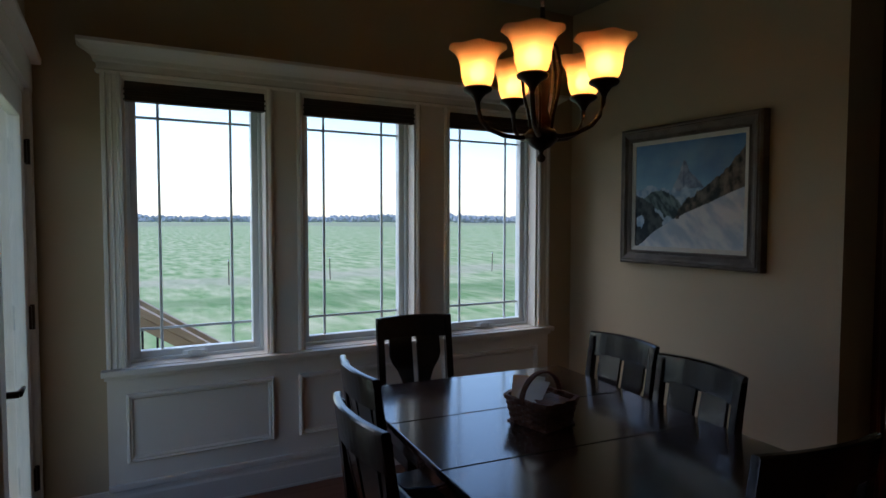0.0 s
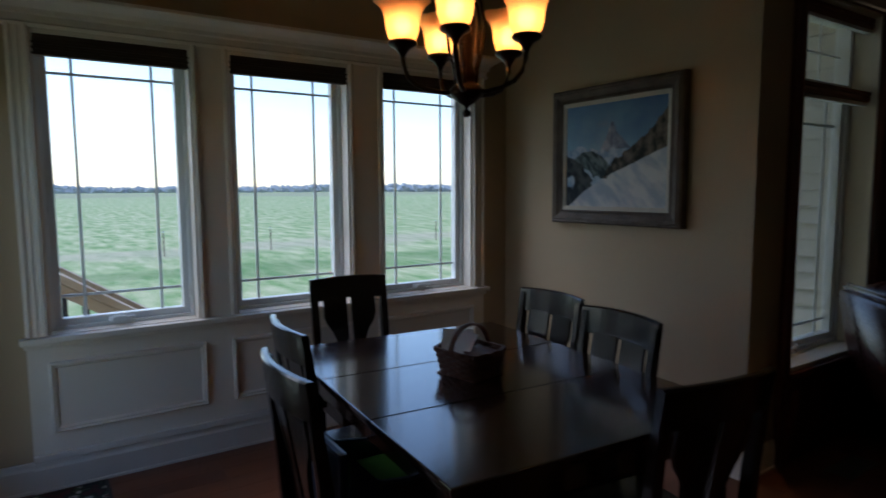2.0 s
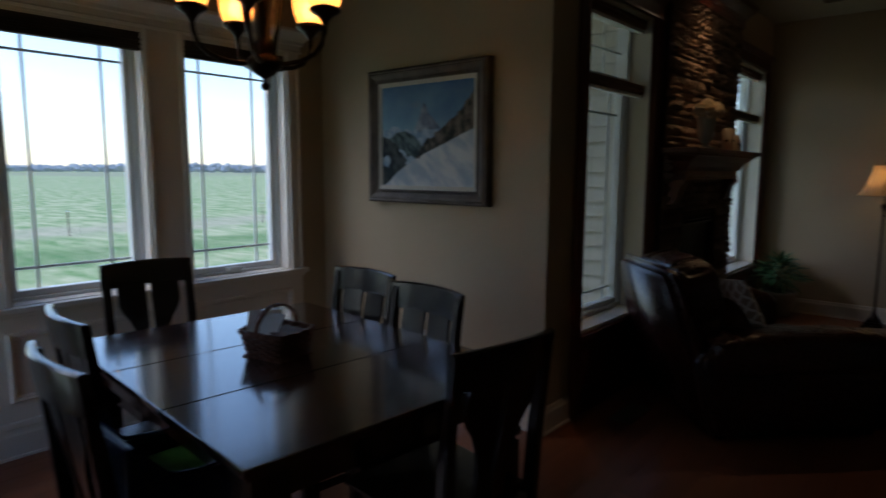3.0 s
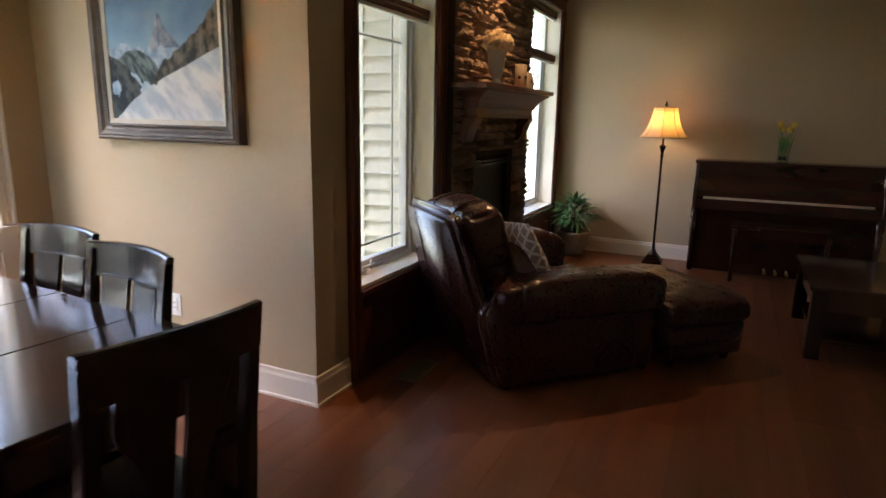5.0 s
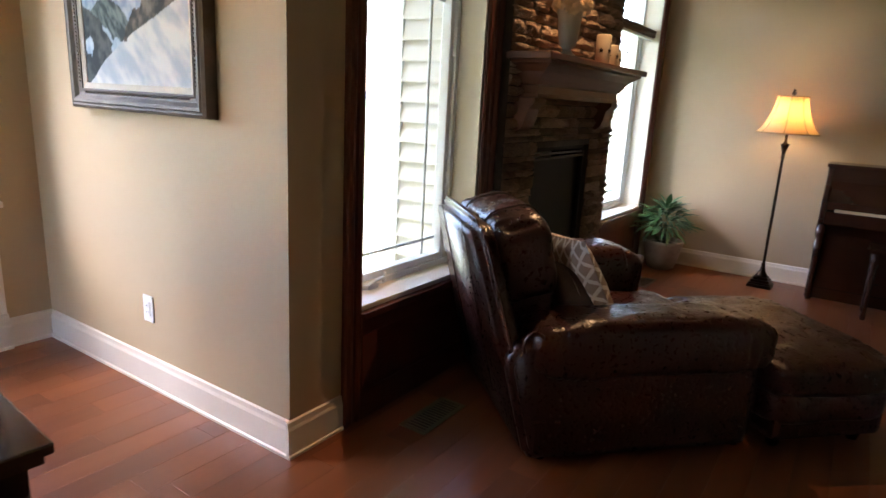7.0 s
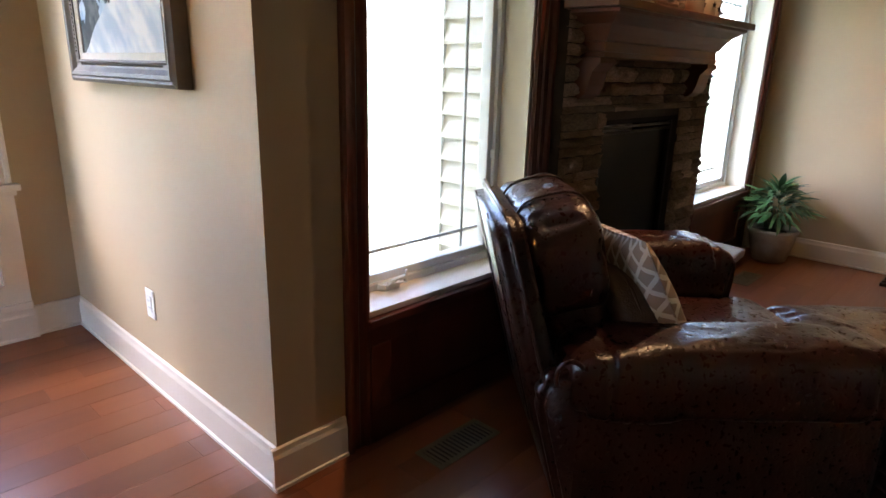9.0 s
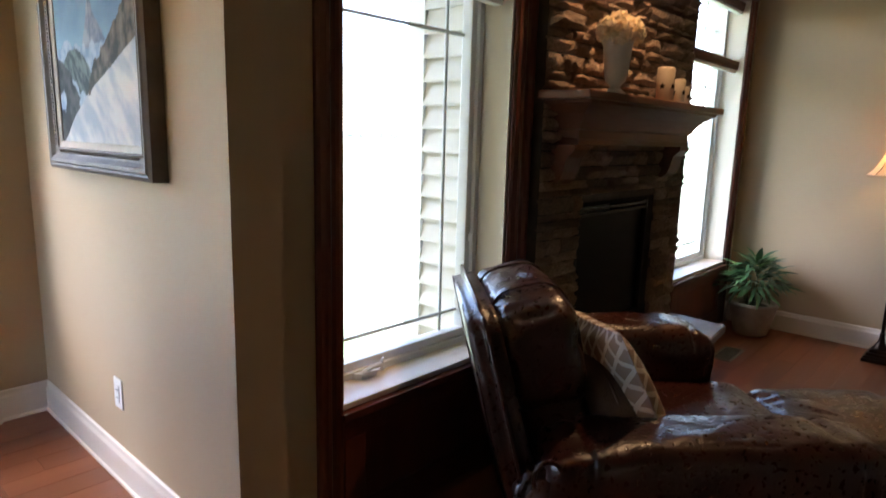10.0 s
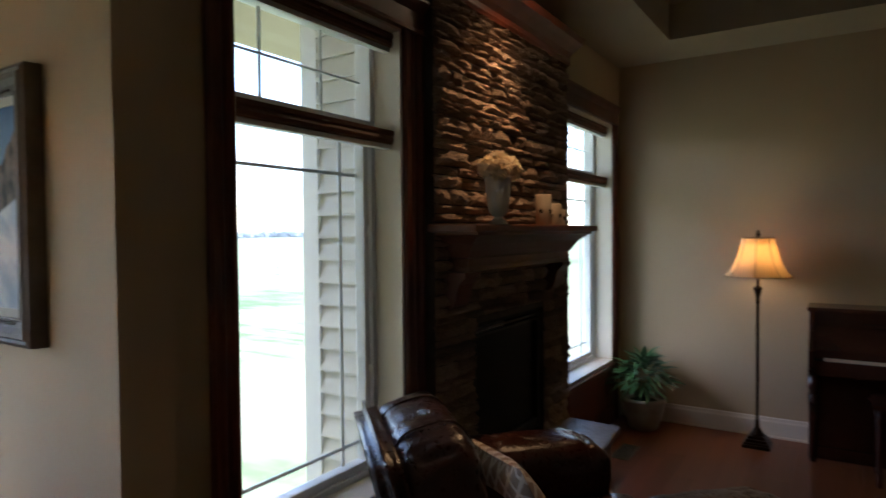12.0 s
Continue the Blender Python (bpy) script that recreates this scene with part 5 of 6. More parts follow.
for s, side, mat in ((-1, "front_cover", LATTICE), (1, "back_cover", LATTICE)):
    bm = bmesh.new()
    g = {}
    for i in range(n + 1):
        for j in range(n + 1):
            u, v = 2 * i / n - 1, 2 * j / n - 1
            th = 0.075 * (max(0.0, 1 - u ** 2) * max(0.0, 1 - v ** 2)) ** 0.45 + 0.003 * noise.noise((u * 3, v * 3, s))
            k = 1 - 0.07 * (u * u * (1 - v * v) + v * v * (1 - u * u))
            g[i, j] = bm.verts.new((0.245 * u * k, s * max(th, 0.0), 0.245 * v * k))
    for i in range(n):
        for j in range(n):
            q = (g[i, j], g[i + 1, j], g[i + 1, j + 1], g[i, j + 1])
            bm.faces.new(q if s < 0 else q[::-1]).smooth = True
    part(side, bm, mat, pil)
bm = bmesh.new()
loop = []
for i in range(64):
    a = 2 * math.pi * i / 64
    c, s2 = math.cos(a), math.sin(a)
    r = 1 / (abs(c) ** 12 + abs(s2) ** 12) ** (1 / 12)
    u, v = c * r, s2 * r
    k = 1 - 0.07 * (u * u * (1 - v * v) + v * v * (1 - u * u))
    loop.append((0.246 * u * k, 0, 0.246 * v * k))
tube(bm, loop + [loop[0]], 0.004, 6)
part("piping", bm, LATTICE, pil)

# plain brown pillow squeezed in behind the patterned one
vel = thing("velvet_pillow", "small brown velvet pillow behind the patterned pillow", "pillow", m=CH @ pose(0.40, -0.245, 0.55, -22, 6, 6))
bm = bmesh.new()
soft(bm, (0, 0, 0), (0.38, 0.15, 0.36), 0.62, 0.5, 48, 24, 0.006, 2.0)
part("cover", bm, VELVET, vel)
bm = bmesh.new()
tube(bm, [(0.186 * math.copysign(abs(math.cos(a)) ** 0.5, math.cos(a)), 0, 0.176 * math.copysign(abs(math.sin(a)) ** 0.5, math.sin(a))) for a in [2 * math.pi * q / 48 for q in range(49)]], 0.004, 6)
part("piping", bm, VELVET, vel)

# floor lamp
SHADECLOTH = bpy.data.materials.new("cream_lamp_shade")
SHADECLOTH.use_nodes = True
an, al = SHADECLOTH.node_tree.nodes, SHADECLOTH.node_tree.links
pb = an["Principled BSDF"]
pb.inputs["Base Color"].default_value = (0.75, 0.63, 0.45, 1)
pb.inputs["Roughness"].default_value = 0.8
tr, mx3 = an.new("ShaderNodeBsdfTranslucent"), an.new("ShaderNodeMixShader")
tr.inputs[0].default_value = (0.95, 0.72, 0.42, 1)
mx3.inputs[0].default_value = 0.65
al.new(pb.outputs[0], mx3.inputs[1])
al.new(tr.outputs[0], mx3.inputs[2])
al.new(mx3.outputs[0], an["Material Output"].inputs[0])
LAMPBULB = glow("soft_warm_bulb", (1.0, 0.70, 0.36), 3.0)
LX, LYY = 4.03, -2.926
flamp = thing("floor_lamp", "lit bronze floor lamp with a cream bell shade", "lamp", m=pose(LX, LYY, 0) @ Matrix.Diagonal((0.9, 0.9, 0.983, 1)))
bm = bmesh.new()
for w, z0, z1 in ((0.10, 0.0, 0.025), (0.09, 0.025, 0.04), (0.06, 0.06, 0.085)):
    box(bm, -w, w, -w, w, z0, z1, 0.006)
prism(bm, [(-0.075, -0.075, 0.04), (0.075, -0.075, 0.04), (0.075, 0.075, 0.04), (-0.075, 0.075, 0.04)], (0, 0, 0.022))
lathe(bm, [(0.06, 0.08), (0.045, 0.10), (0.022, 0.14), (0.016, 0.18), (0.02, 0.19), (0.013, 0.20)], 16)
part("base", bm, BRONZE, flamp)
bm = bmesh.new()
lathe(bm, [(0.012, 0.19), (0.0125, 0.60), (0.011, 1.05), (0.02, 1.06), (0.012, 1.075), (0.016, 1.10), (0.03, 1.145), (0.036, 1.16), (0.022, 1.17), (0.012, 1.18), (0.012, 1.26)], 16)
part("pole", bm, BRONZE, flamp)
bm = bmesh.new()
sh = [(0.245, 1.245), (0.205, 1.285), (0.172, 1.34), (0.148, 1.40), (0.13, 1.46), (0.118, 1.525)]
seg = 48
rings = [[bm.verts.new((r * (1 - 0.035 * abs(math.sin(4 * 2 * math.pi * q / seg))) * math.cos(2 * math.pi * q / seg), r * (1 - 0.035 * abs(math.sin(4 * 2 * math.pi * q / seg))) * math.sin(2 * math.pi * q / seg), z)) for q in range(seg)] for r, z in sh + [(r - 0.003, z) for r, z in sh[::-1]]]
for a, b in zip(rings, rings[1:]):
    for q in range(seg):
        bm.faces.new((a[q], a[(q + 1) % seg], b[(q + 1) % seg], b[q])).smooth = True
shade = part("shade", bm, SHADECLOTH, flamp, "glowing cream bell shade")
TRIMCLOTH = surface("brown_shade_trim", (0.42, 0.28, 0.15), (0.50, 0.35, 0.20), 20, 0.8, 0.05, 0.1)
for k in range(8):
    a = 2 * math.pi * k / 8
    bm = bmesh.new()
    tube(bm, [((r + 0.002) * math.cos(a), (r + 0.002) * math.sin(a), z) for r, z in sh], 0.003, 5)
    part("rib", bm, TRIMCLOTH, shade)
for r, z in ((0.246, 1.245), (0.119, 1.525)):
    bm = bmesh.new()
    tube(bm, [(r * (1 - 0.035 * abs(math.sin(4 * 2 * math.pi * q / 48))) * math.cos(2 * math.pi * q / 48), r * (1 - 0.035 * abs(math.sin(4 * 2 * math.pi * q / 48))) * math.sin(2 * math.pi * q / 48), z) for q in range(49)], 0.005, 6)
    part("trim_band", bm, TRIMCLOTH, shade)
bm = bmesh.new()
lathe(bm, [(0.006, 1.50), (0.006, 1.535), (0.016, 1.54), (0.018, 1.552), (0.008, 1.562), (0.012, 1.572), (0.0, 1.585)], 12)
for k in range(3):
    a = 2 * math.pi * k / 3
    tube(bm, [(0, 0, 1.53), (0.115 * math.cos(a), 0.115 * math.sin(a), 1.522)], 0.002, 5)
part("finial", bm, BRONZE, flamp)
bm = bmesh.new()
bmesh.ops.create_icosphere(bm, subdivisions=2, radius=0.03, matrix=Matrix.Translation((0, 0, 1.37)))
tube(bm, [(0, 0, 1.25), (0, 0, 1.35)], 0.012)
part("bulb", bm, LAMPBULB, flamp, "glowing bulb", smooth=True)
fl = new("floor_lamp_light", bpy.data.lights.new("floor_lamp_light", "POINT"))
fl.data.energy, fl.data.color, fl.data.shadow_soft_size = 0.32, (1.0, 0.70, 0.36), 0.035
fl.location = (LX, LYY, 1.386)

# recessed ceiling light over the mantel
canl = thing("recessed_ceiling_light", "small round recessed ceiling light over the mantel", "ceiling light")
bm = bmesh.new()
lathe(bm, [(0.045, 2.916), (0.075, 2.912), (0.078, 2.919)], 24, (2.05, -2.22, 0))
part("trim_ring", bm, TRIM, canl)
bm = bmesh.new()
lathe(bm, [(0.04, 2.914), (0.04, 2.919)], 20, (2.05, -2.22, 0))
part("lens", bm, BULB, canl, "glowing lens")
spot = new("mantel_spot", bpy.data.lights.new("mantel_spot", "SPOT"))
spot.data.energy, spot.data.color, spot.data.spot_size, spot.data.spot_blend, spot.data.shadow_soft_size = 8.0, (1.0, 0.58, 0.26), radians(88), 1.0, 0.03
spot.matrix_world = look((2.05, -2.22, 2.90), (1.78, -2.06, 1.7))

# upright piano
PIANO = surface("mahogany_piano_wood", (0.034, 0.0098, 0.0058), (0.050, 0.0150, 0.0085), 9, 0.26, 0.03, 0.0, 50, (1, 0.3, 1), coat=0.3)
piano = thing("upright_piano", "closed mahogany upright piano against the wall", "piano", m=pose(-0.17, -0.03, 0))
QY0, QY1 = -4.72, -3.215
boxpart("back_case", (4.17, 4.45, QY0 + 0.03, QY1 - 0.03, 0.06, 1.0), PIANO, piano, 0.004)
boxpart("top_lid", (4.135, 4.455, QY0 - 0.012, QY1 + 0.012, 1.0, 1.028), PIANO, piano, 0.007)
boxpart("plinth", (4.15, 4.45, QY0 + 0.01, QY1 - 0.01, 0.0, 0.085), PIANO, piano, 0.004)
for y in (QY0, QY1 - 0.035):
    bm = bmesh.new()
    pr = [(4.45, 0.0), (4.45, 1.0), (4.15, 1.0), (4.14, 0.88), (4.115, 0.84), (4.05, 0.79), (4.025, 0.74), (4.02, 0.66), (4.035, 0.60), (4.07, 0.56), (4.13, 0.54), (4.15, 0.50), (4.15, 0.0)]
    prism(bm, [(x, y, z) for x, z in pr], (0, 0.035, 0))
    bmesh.ops.bevel(bm, geom=bm.edges[:], offset=0.004, segments=1, affect='EDGES')
    part("side_panel", bm, PIANO, piano)
bm = bmesh.new()
prism(bm, [(4.17, QY0 + 0.04, 0.90), (4.06, QY0 + 0.04, 0.755), (4.05, QY0 + 0.04, 0.70), (4.06, QY0 + 0.04, 0.69), (4.17, QY0 + 0.04, 0.69)], (0, QY1 - QY0 - 0.08, 0))
part("fallboard", bm, PIANO, piano)
bm = bmesh.new()
box(bm, 4.040, 4.056, QY0 + 0.09, QY1 - 0.09, 0.687, 0.706)
part("felt_strip", bm, surface("pale_key_strip", (0.55, 0.44, 0.36), (0.62, 0.51, 0.42), 8, 0.6), piano, "pale strip along the closed key lid")
boxpart("key_slip", (4.035, 4.20, QY0 + 0.035, QY1 - 0.035, 0.59, 0.686), PIANO, piano, 0.005)
boxpart("music_ledge", (4.145, 4.175, QY0 + 0.3, QY1 - 0.3, 0.905, 0.93), PIANO, piano, 0.004)
for y in (QY0 + 0.03, QY1 - 0.03):
    bm = bmesh.new()
    lathe(bm, [(0.018, 0.0), (0.026, 0.03), (0.02, 0.06), (0.026, 0.30), (0.034, 0.45), (0.024, 0.47), (0.036, 0.50), (0.036, 0.59)], 14, (4.075, y, 0))
    part("leg", bm, PIANO, piano, "turned front leg")
for k in (-1, 0, 1):
    bm = bmesh.new()
    tube(bm, [(4.16, (QY0 + QY1) / 2 + 0.09 * k, 0.06), (4.08, (QY0 + QY1) / 2 + 0.09 * k, 0.055), (4.03, (QY0 + QY1) / 2 + 0.09 * k, 0.05)], [0.008, 0.012, 0.016])
    part("pedal", bm, surface("brass_%d" % k if k else "brass", (0.45, 0.30, 0.10), (0.5, 0.34, 0.13), 8, 0.3, metal=1.0) if k == -1 else bpy.data.materials["brass_-1"], piano, "brass pedal")

bench = thing("piano_bench", "dark mahogany piano bench with turned legs", "bench")
BX0, BX1, BY0, BY1 = 3.58, 3.90, -4.36, -3.60
boxpart("seat", (BX0 - 0.015, BX1 + 0.015, BY0 - 0.015, BY1 + 0.015, 0.475, 0.505), PIANO, bench, 0.008)
for dims in ((BX0 + 0.01, BX1 - 0.01, BY0 + 0.01, BY0 + 0.03, 0.40, 0.475), (BX0 + 0.01, BX1 - 0.01, BY1 - 0.03, BY1 - 0.01, 0.40, 0.475), (BX0 + 0.01, BX0 + 0.03, BY0 + 0.03, BY1 - 0.03, 0.40, 0.475), (BX1 - 0.03, BX1 - 0.01, BY0 + 0.03, BY1 - 0.03, 0.40, 0.475)):
    boxpart("apron", dims, PIANO, bench, 0.003)
for x in (BX0 + 0.03, BX1 - 0.03):
    for y in (BY0 + 0.03, BY1 - 0.03):
        bm = bmesh.new()
        lathe(bm, [(0.014, 0.0), (0.018, 0.015), (0.014, 0.04), (0.016, 0.2), (0.024, 0.34), (0.016, 0.36), (0.026, 0.38), (0.026, 0.475)], 12, (x, y, 0))
        part("leg", bm, PIANO, bench)

# coffee table
ct = thing("coffee_table", "dark wooden coffee table with block legs and lower shelf", "coffee table")
TX0c, TX1c, TY0c, TY1c = 1.80, 2.78, -4.70, -4.03
bm = bmesh.new()
box(bm, TX0c, TX1c, TY0c, TY1c, 0.425, 0.455, 0.006)
part("tabletop", bm, TABLEWOOD, ct)
for dims in ((TX0c + 0.05, TX1c - 0.05, TY0c + 0.04, TY0c + 0.06, 0.30, 0.425), (TX0c + 0.05, TX1c - 0.05, TY1c - 0.06, TY1c - 0.04, 0.30, 0.425), (TX0c + 0.04, TX0c + 0.06, TY0c + 0.06, TY1c - 0.06, 0.30, 0.425), (TX1c - 0.06, TX1c - 0.04, TY0c + 0.06, TY1c - 0.06, 0.30, 0.425)):
    boxpart("apron", dims, TABLEWOOD, ct, 0.003)
for x in (TX0c + 0.06, TX1c - 0.06):
    for y in (TY0c + 0.06, TY1c - 0.06):
        boxpart("leg", (x - 0.04, x + 0.04, y - 0.04, y + 0.04, 0.0, 0.425), ESPRESSO, ct, 0.006)
boxpart("shelf", (TX0c + 0.06, TX1c - 0.06, TY0c + 0.06, TY1c - 0.06, 0.10, 0.125), TABLEWOOD, ct, 0.004)

# potted plant by the corner
POT = surface("grey_ceramic_pot", (0.28, 0.24, 0.20), (0.42, 0.37, 0.31), 12, 0.5, 0.1, 0.2, 40)
LEAFM = surface("variegated_leaf", (0.020, 0.062, 0.022), (0.075, 0.16, 0.06), 22, 0.32, 0.08, 0.1, 60, (1, 0.3, 1), vary=0.3)
SOIL = surface("potting_soil", (0.02, 0.014, 0.01), (0.04, 0.03, 0.02), 30, 0.95, 0.03, 0.6, 80)
PX, PYY = 4.03, -2.12
plant = thing("potted_plant", "leafy green houseplant in a grey pot on the floor", "plant", m=pose(PX, PYY, 0))
bm = bmesh.new()
lathe(bm, [(0.10, 0.0), (0.115, 0.01), (0.14, 0.10), (0.16, 0.20), (0.172, 0.225), (0.172, 0.25), (0.155, 0.25), (0.15, 0.22)], 28)
part("pot", bm, POT, plant)
bm = bmesh.new()
lathe(bm, [(0.15, 0.215), (0.06, 0.225), (0.0, 0.23)], 20)
part("soil", bm, SOIL, plant)
rnd = random.Random(8)
leafs = []
for k in range(6):
    bm = bmesh.new()
    L2, W2, bend = rnd.uniform(0.16, 0.26), rnd.uniform(0.015, 0.024), rnd.uniform(0.5, 1.3)
    prev = None
    for i in range(8):
        t = i / 7
        w = W2 * math.sin(math.pi * min(1, t * 0.96 + 0.04)) ** 0.8 * (1.25 - 0.6 * t)
        y = L2 * math.sin(bend * t) / bend
        z = -L2 * (1 - math.cos(bend * t)) / bend
        row = [bm.verts.new((-w, y, z + 0.25 * w)), bm.verts.new((0, y, z)), bm.verts.new((w, y, z + 0.25 * w))]
        if prev:
            for q in range(2):
                bm.faces.new((prev[q], prev[q + 1], row[q + 1], row[q])).smooth = True
        prev = row
    leafs.append(finish("leaf", bm, LEAFM))
for k in range(190):
    a = rnd.uniform(0, 2 * math.pi)
    up = rnd.uniform(0, 1)
    r = 0.16 * (1 - up) ** 0.5 * rnd.uniform(0.4, 1.2)
    base = Vector((r * math.cos(a), r * math.sin(a), 0.34 + 0.20 * up))
    o = new("leaf", leafs[k % 6])
    o.parent = plant
    o.matrix_basis = Matrix.Translation(base) @ pose(0, 0, 0, rnd.uniform(-15, 20) + 60 * up * rnd.uniform(0.2, 1), rnd.uniform(-25, 25), math.degrees(a) - 90 + rnd.uniform(-25, 25)) @ Matrix.Scale(rnd.uniform(0.7, 1.0), 4)
    bm = None
bm = bmesh.new()
for k in range(16):
    a = rnd.uniform(0, 2 * math.pi)
    tube(bm, [(0.05 * math.cos(a), 0.05 * math.sin(a), 0.22), (0.08 * math.cos(a), 0.08 * math.sin(a), 0.34), (0.11 * math.cos(a), 0.11 * math.sin(a), rnd.uniform(0.36, 0.46))], 0.003, 5)
part("stems", bm, LEAFM, plant)

# floor registers
def register(x, y, rz):
    v = thing("floor_register", "brown metal floor register set in the planks", "vent", "floor registers", m=pose(x, y, 0, 0, 0, rz))
    REG = bpy.data.materials.get("bronze_register") or surface("bronze_register", (0.13, 0.12, 0.085), (0.19, 0.17, 0.125), 10, 0.45, 0.1, 0.1, metal=0.3)
    bm = bmesh.new()
    box(bm, -0.16, 0.16, -0.066, -0.048, 0.0005, 0.006, 0.002)
    box(bm, -0.16, 0.16, 0.048, 0.066, 0.0005, 0.006, 0.002)
    box(bm, -0.16, -0.142, -0.048, 0.048, 0.0005, 0.006, 0.002)
    box(bm, 0.142, 0.16, -0.048, 0.048, 0.0005, 0.006, 0.002)
    part("frame", bm, REG, v)
    boxpart("backing", (-0.142, 0.142, -0.048, 0.048, 0.0005, 0.0015), DARKMETAL, v)
    for k in range(14):
        boxpart("slat", (-0.135 + 0.02 * k, -0.127 + 0.02 * k, -0.048, 0.048, 0.001, 0.005), REG, v)
    return v


register(0.60, -2.09, 0)
register(3.42, -2.16, 0)

# mantel ornaments
CERAMIC = surface("white_glazed_ceramic", (0.62, 0.56, 0.49), (0.70, 0.64, 0.57), 8, 0.3, 0.06, 0.05, 50)
PETAL = surface("cream_flower_petal", (0.82, 0.74, 0.60), (0.88, 0.82, 0.70), 20, 0.7, 0.05, 0.1, 60, vary=0.12)
pn, pl = PETAL.node_tree.nodes, PETAL.node_tree.links
ptr, pmx = pn.new("ShaderNodeBsdfTranslucent"), pn.new("ShaderNodeMixShader")
ptr.inputs[0].default_value = (0.95, 0.82, 0.60, 1)
pmx.inputs[0].default_value = 0.5
pl.new(pn["Principled BSDF"].outputs[0], pmx.inputs[1])
pl.new(ptr.outputs[0], pmx.inputs[2])
pl.new(pmx.outputs[0], pn["Material Output"].inputs[0])
WAX = surface("ivory_candle_wax", (0.60, 0.50, 0.38), (0.68, 0.58, 0.46), 9, 0.5, 0.06, 0.05, 50)
VX, VY, VZ = 1.66, -2.09, 1.590
vase = thing("urn_vase", "white ceramic urn vase standing on the mantel", "vase", m=pose(VX, VY, VZ) @ Matrix.Scale(0.92, 4))
bm = bmesh.new()
lathe(bm, [(0.046, 0.0), (0.048, 0.008), (0.034, 0.018), (0.022, 0.035), (0.030, 0.045), (0.046, 0.062), (0.054, 0.10), (0.061, 0.17), (0.067, 0.225), (0.072, 0.24), (0.07, 0.246), (0.058, 0.238), (0.05, 0.18)], 28)
part("body", bm, CERAMIC, vase)
bouq = thing("flower_bouquet", "bunch of cream hydrangea flowers in the urn vase", "flowers", m=pose(VX, VY, VZ + 0.212) @ Matrix.Scale(0.95, 4))
bm = bmesh.new()
for k in range(7):
    a = k * 0.9
    tube(bm, [(0.01 * math.cos(a), 0.01 * math.sin(a), -0.10), (0.03 * math.cos(a), 0.03 * math.sin(a), 0.0), (0.055 * math.cos(a), 0.055 * math.sin(a), 0.05)], 0.003, 5)
part("stems", bm, LEAFM, bouq)
bm = bmesh.new()
for q in range(5):
    a = q * 2 * math.pi / 5
    c0 = bm.verts.new((0, 0, 0))
    p1 = bm.verts.new((0.013 * math.cos(a - 0.6), 0.013 * math.sin(a - 0.6), 0.005))
    p2 = bm.verts.new((0.017 * math.cos(a), 0.017 * math.sin(a), 0.008))
    p3 = bm.verts.new((0.013 * math.cos(a + 0.6), 0.013 * math.sin(a + 0.6), 0.005))
    bm.faces.new((c0, p1, p2, p3))
floret = finish("floret", bm, PETAL)
heads = [(0.0, 0.0, 0.085), (0.06, 0.01, 0.05), (-0.06, 0.02, 0.05), (0.01, 0.055, 0.045), (0.0, -0.06, 0.05), (0.045, -0.045, 0.035), (-0.05, -0.04, 0.035)]
for hx, hy, hz in heads:
    bm = bmesh.new()
    bmesh.ops.create_icosphere(bm, subdivisions=2, radius=0.026, matrix=Matrix.Translation((hx, hy, hz)))
    part("flower_head", bm, PETAL, bouq, smooth=True)
    for k in range(34):
        dv = Vector((rnd.gauss(0, 1), rnd.gauss(0, 1), rnd.gauss(0.25, 0.9))).normalized()
        o = new("floret", floret)
        o.parent = bouq
        o.matrix_basis = Matrix.Translation(Vector((hx, hy, hz)) + dv * 0.036) @ dv.to_track_quat("Z", "Y").to_matrix().to_4x4() @ Matrix.Scale(rnd.uniform(1.3, 2.0), 4)
for k, (x, r, h) in enumerate(((2.20, 0.043, 0.165), (2.335, 0.045, 0.12), (2.42, 0.036, 0.09))):
    c = thing("pillar_candle", "ivory pillar candle with dark star band on the mantel", "candle", "mantel candles", m=pose(x, -2.08, VZ))
    bm = bmesh.new()
    lathe(bm, [(r * 0.97, 0.0), (r, 0.004), (r, h - 0.006), (r * 0.93, h), (r * 0.6, h - 0.006), (0.0, h - 0.008)], 24)
    part("wax", bm, WAX, c)
    bm = bmesh.new()
    tube(bm, [(0, 0, h - 0.01), (0.001, 0, h + 0.008)], 0.0012, 5)
    part("wick", bm, DARKMETAL, c)
    for q in range(5):
        a = q * 2 * math.pi / 5 + 0.4
        bm = bmesh.new()
        st = []
        for i in range(10):
            rr = 0.017 if i % 2 == 0 else 0.008
            st.append((rr * math.cos(i * math.pi / 5 + 0.3), 0.0, h * 0.45 + rr * math.sin(i * math.pi / 5 + 0.3)))
        prism(bm, st, (0, 0.0012, 0))
        part("star", bm, BRONZE, c, "dark metal star", m=pose(0, 0, 0, 0, 0, math.degrees(a)) @ pose(0, r - 0.0002, 0))

# glass vase with tulips on the piano
TV = pose(4.16, -3.955, 1.028)
CLEAR = clear_glass("clear_vase_glass", (0.93, 0.96, 0.95))
tv = thing("glass_vase", "clear glass cylinder vase standing on the piano", "vase", m=TV)
bm = bmesh.new()
lathe(bm, [(0.046, 0.0), (0.048, 0.004), (0.048, 0.18), (0.0455, 0.18), (0.0455, 0.012), (0.0, 0.012)], 28)
part("cylinder", bm, CLEAR, tv)
bm = bmesh.new()
for k in range(26):
    bmesh.ops.create_icosphere(bm, subdivisions=1, radius=rnd.uniform(0.006, 0.010), matrix=Matrix.Translation((rnd.uniform(-0.028, 0.028), rnd.uniform(-0.028, 0.028), 0.018 + rnd.uniform(0, 0.03))))
part("pebbles", bm, SOIL, tv, "dark pebbles in the vase")
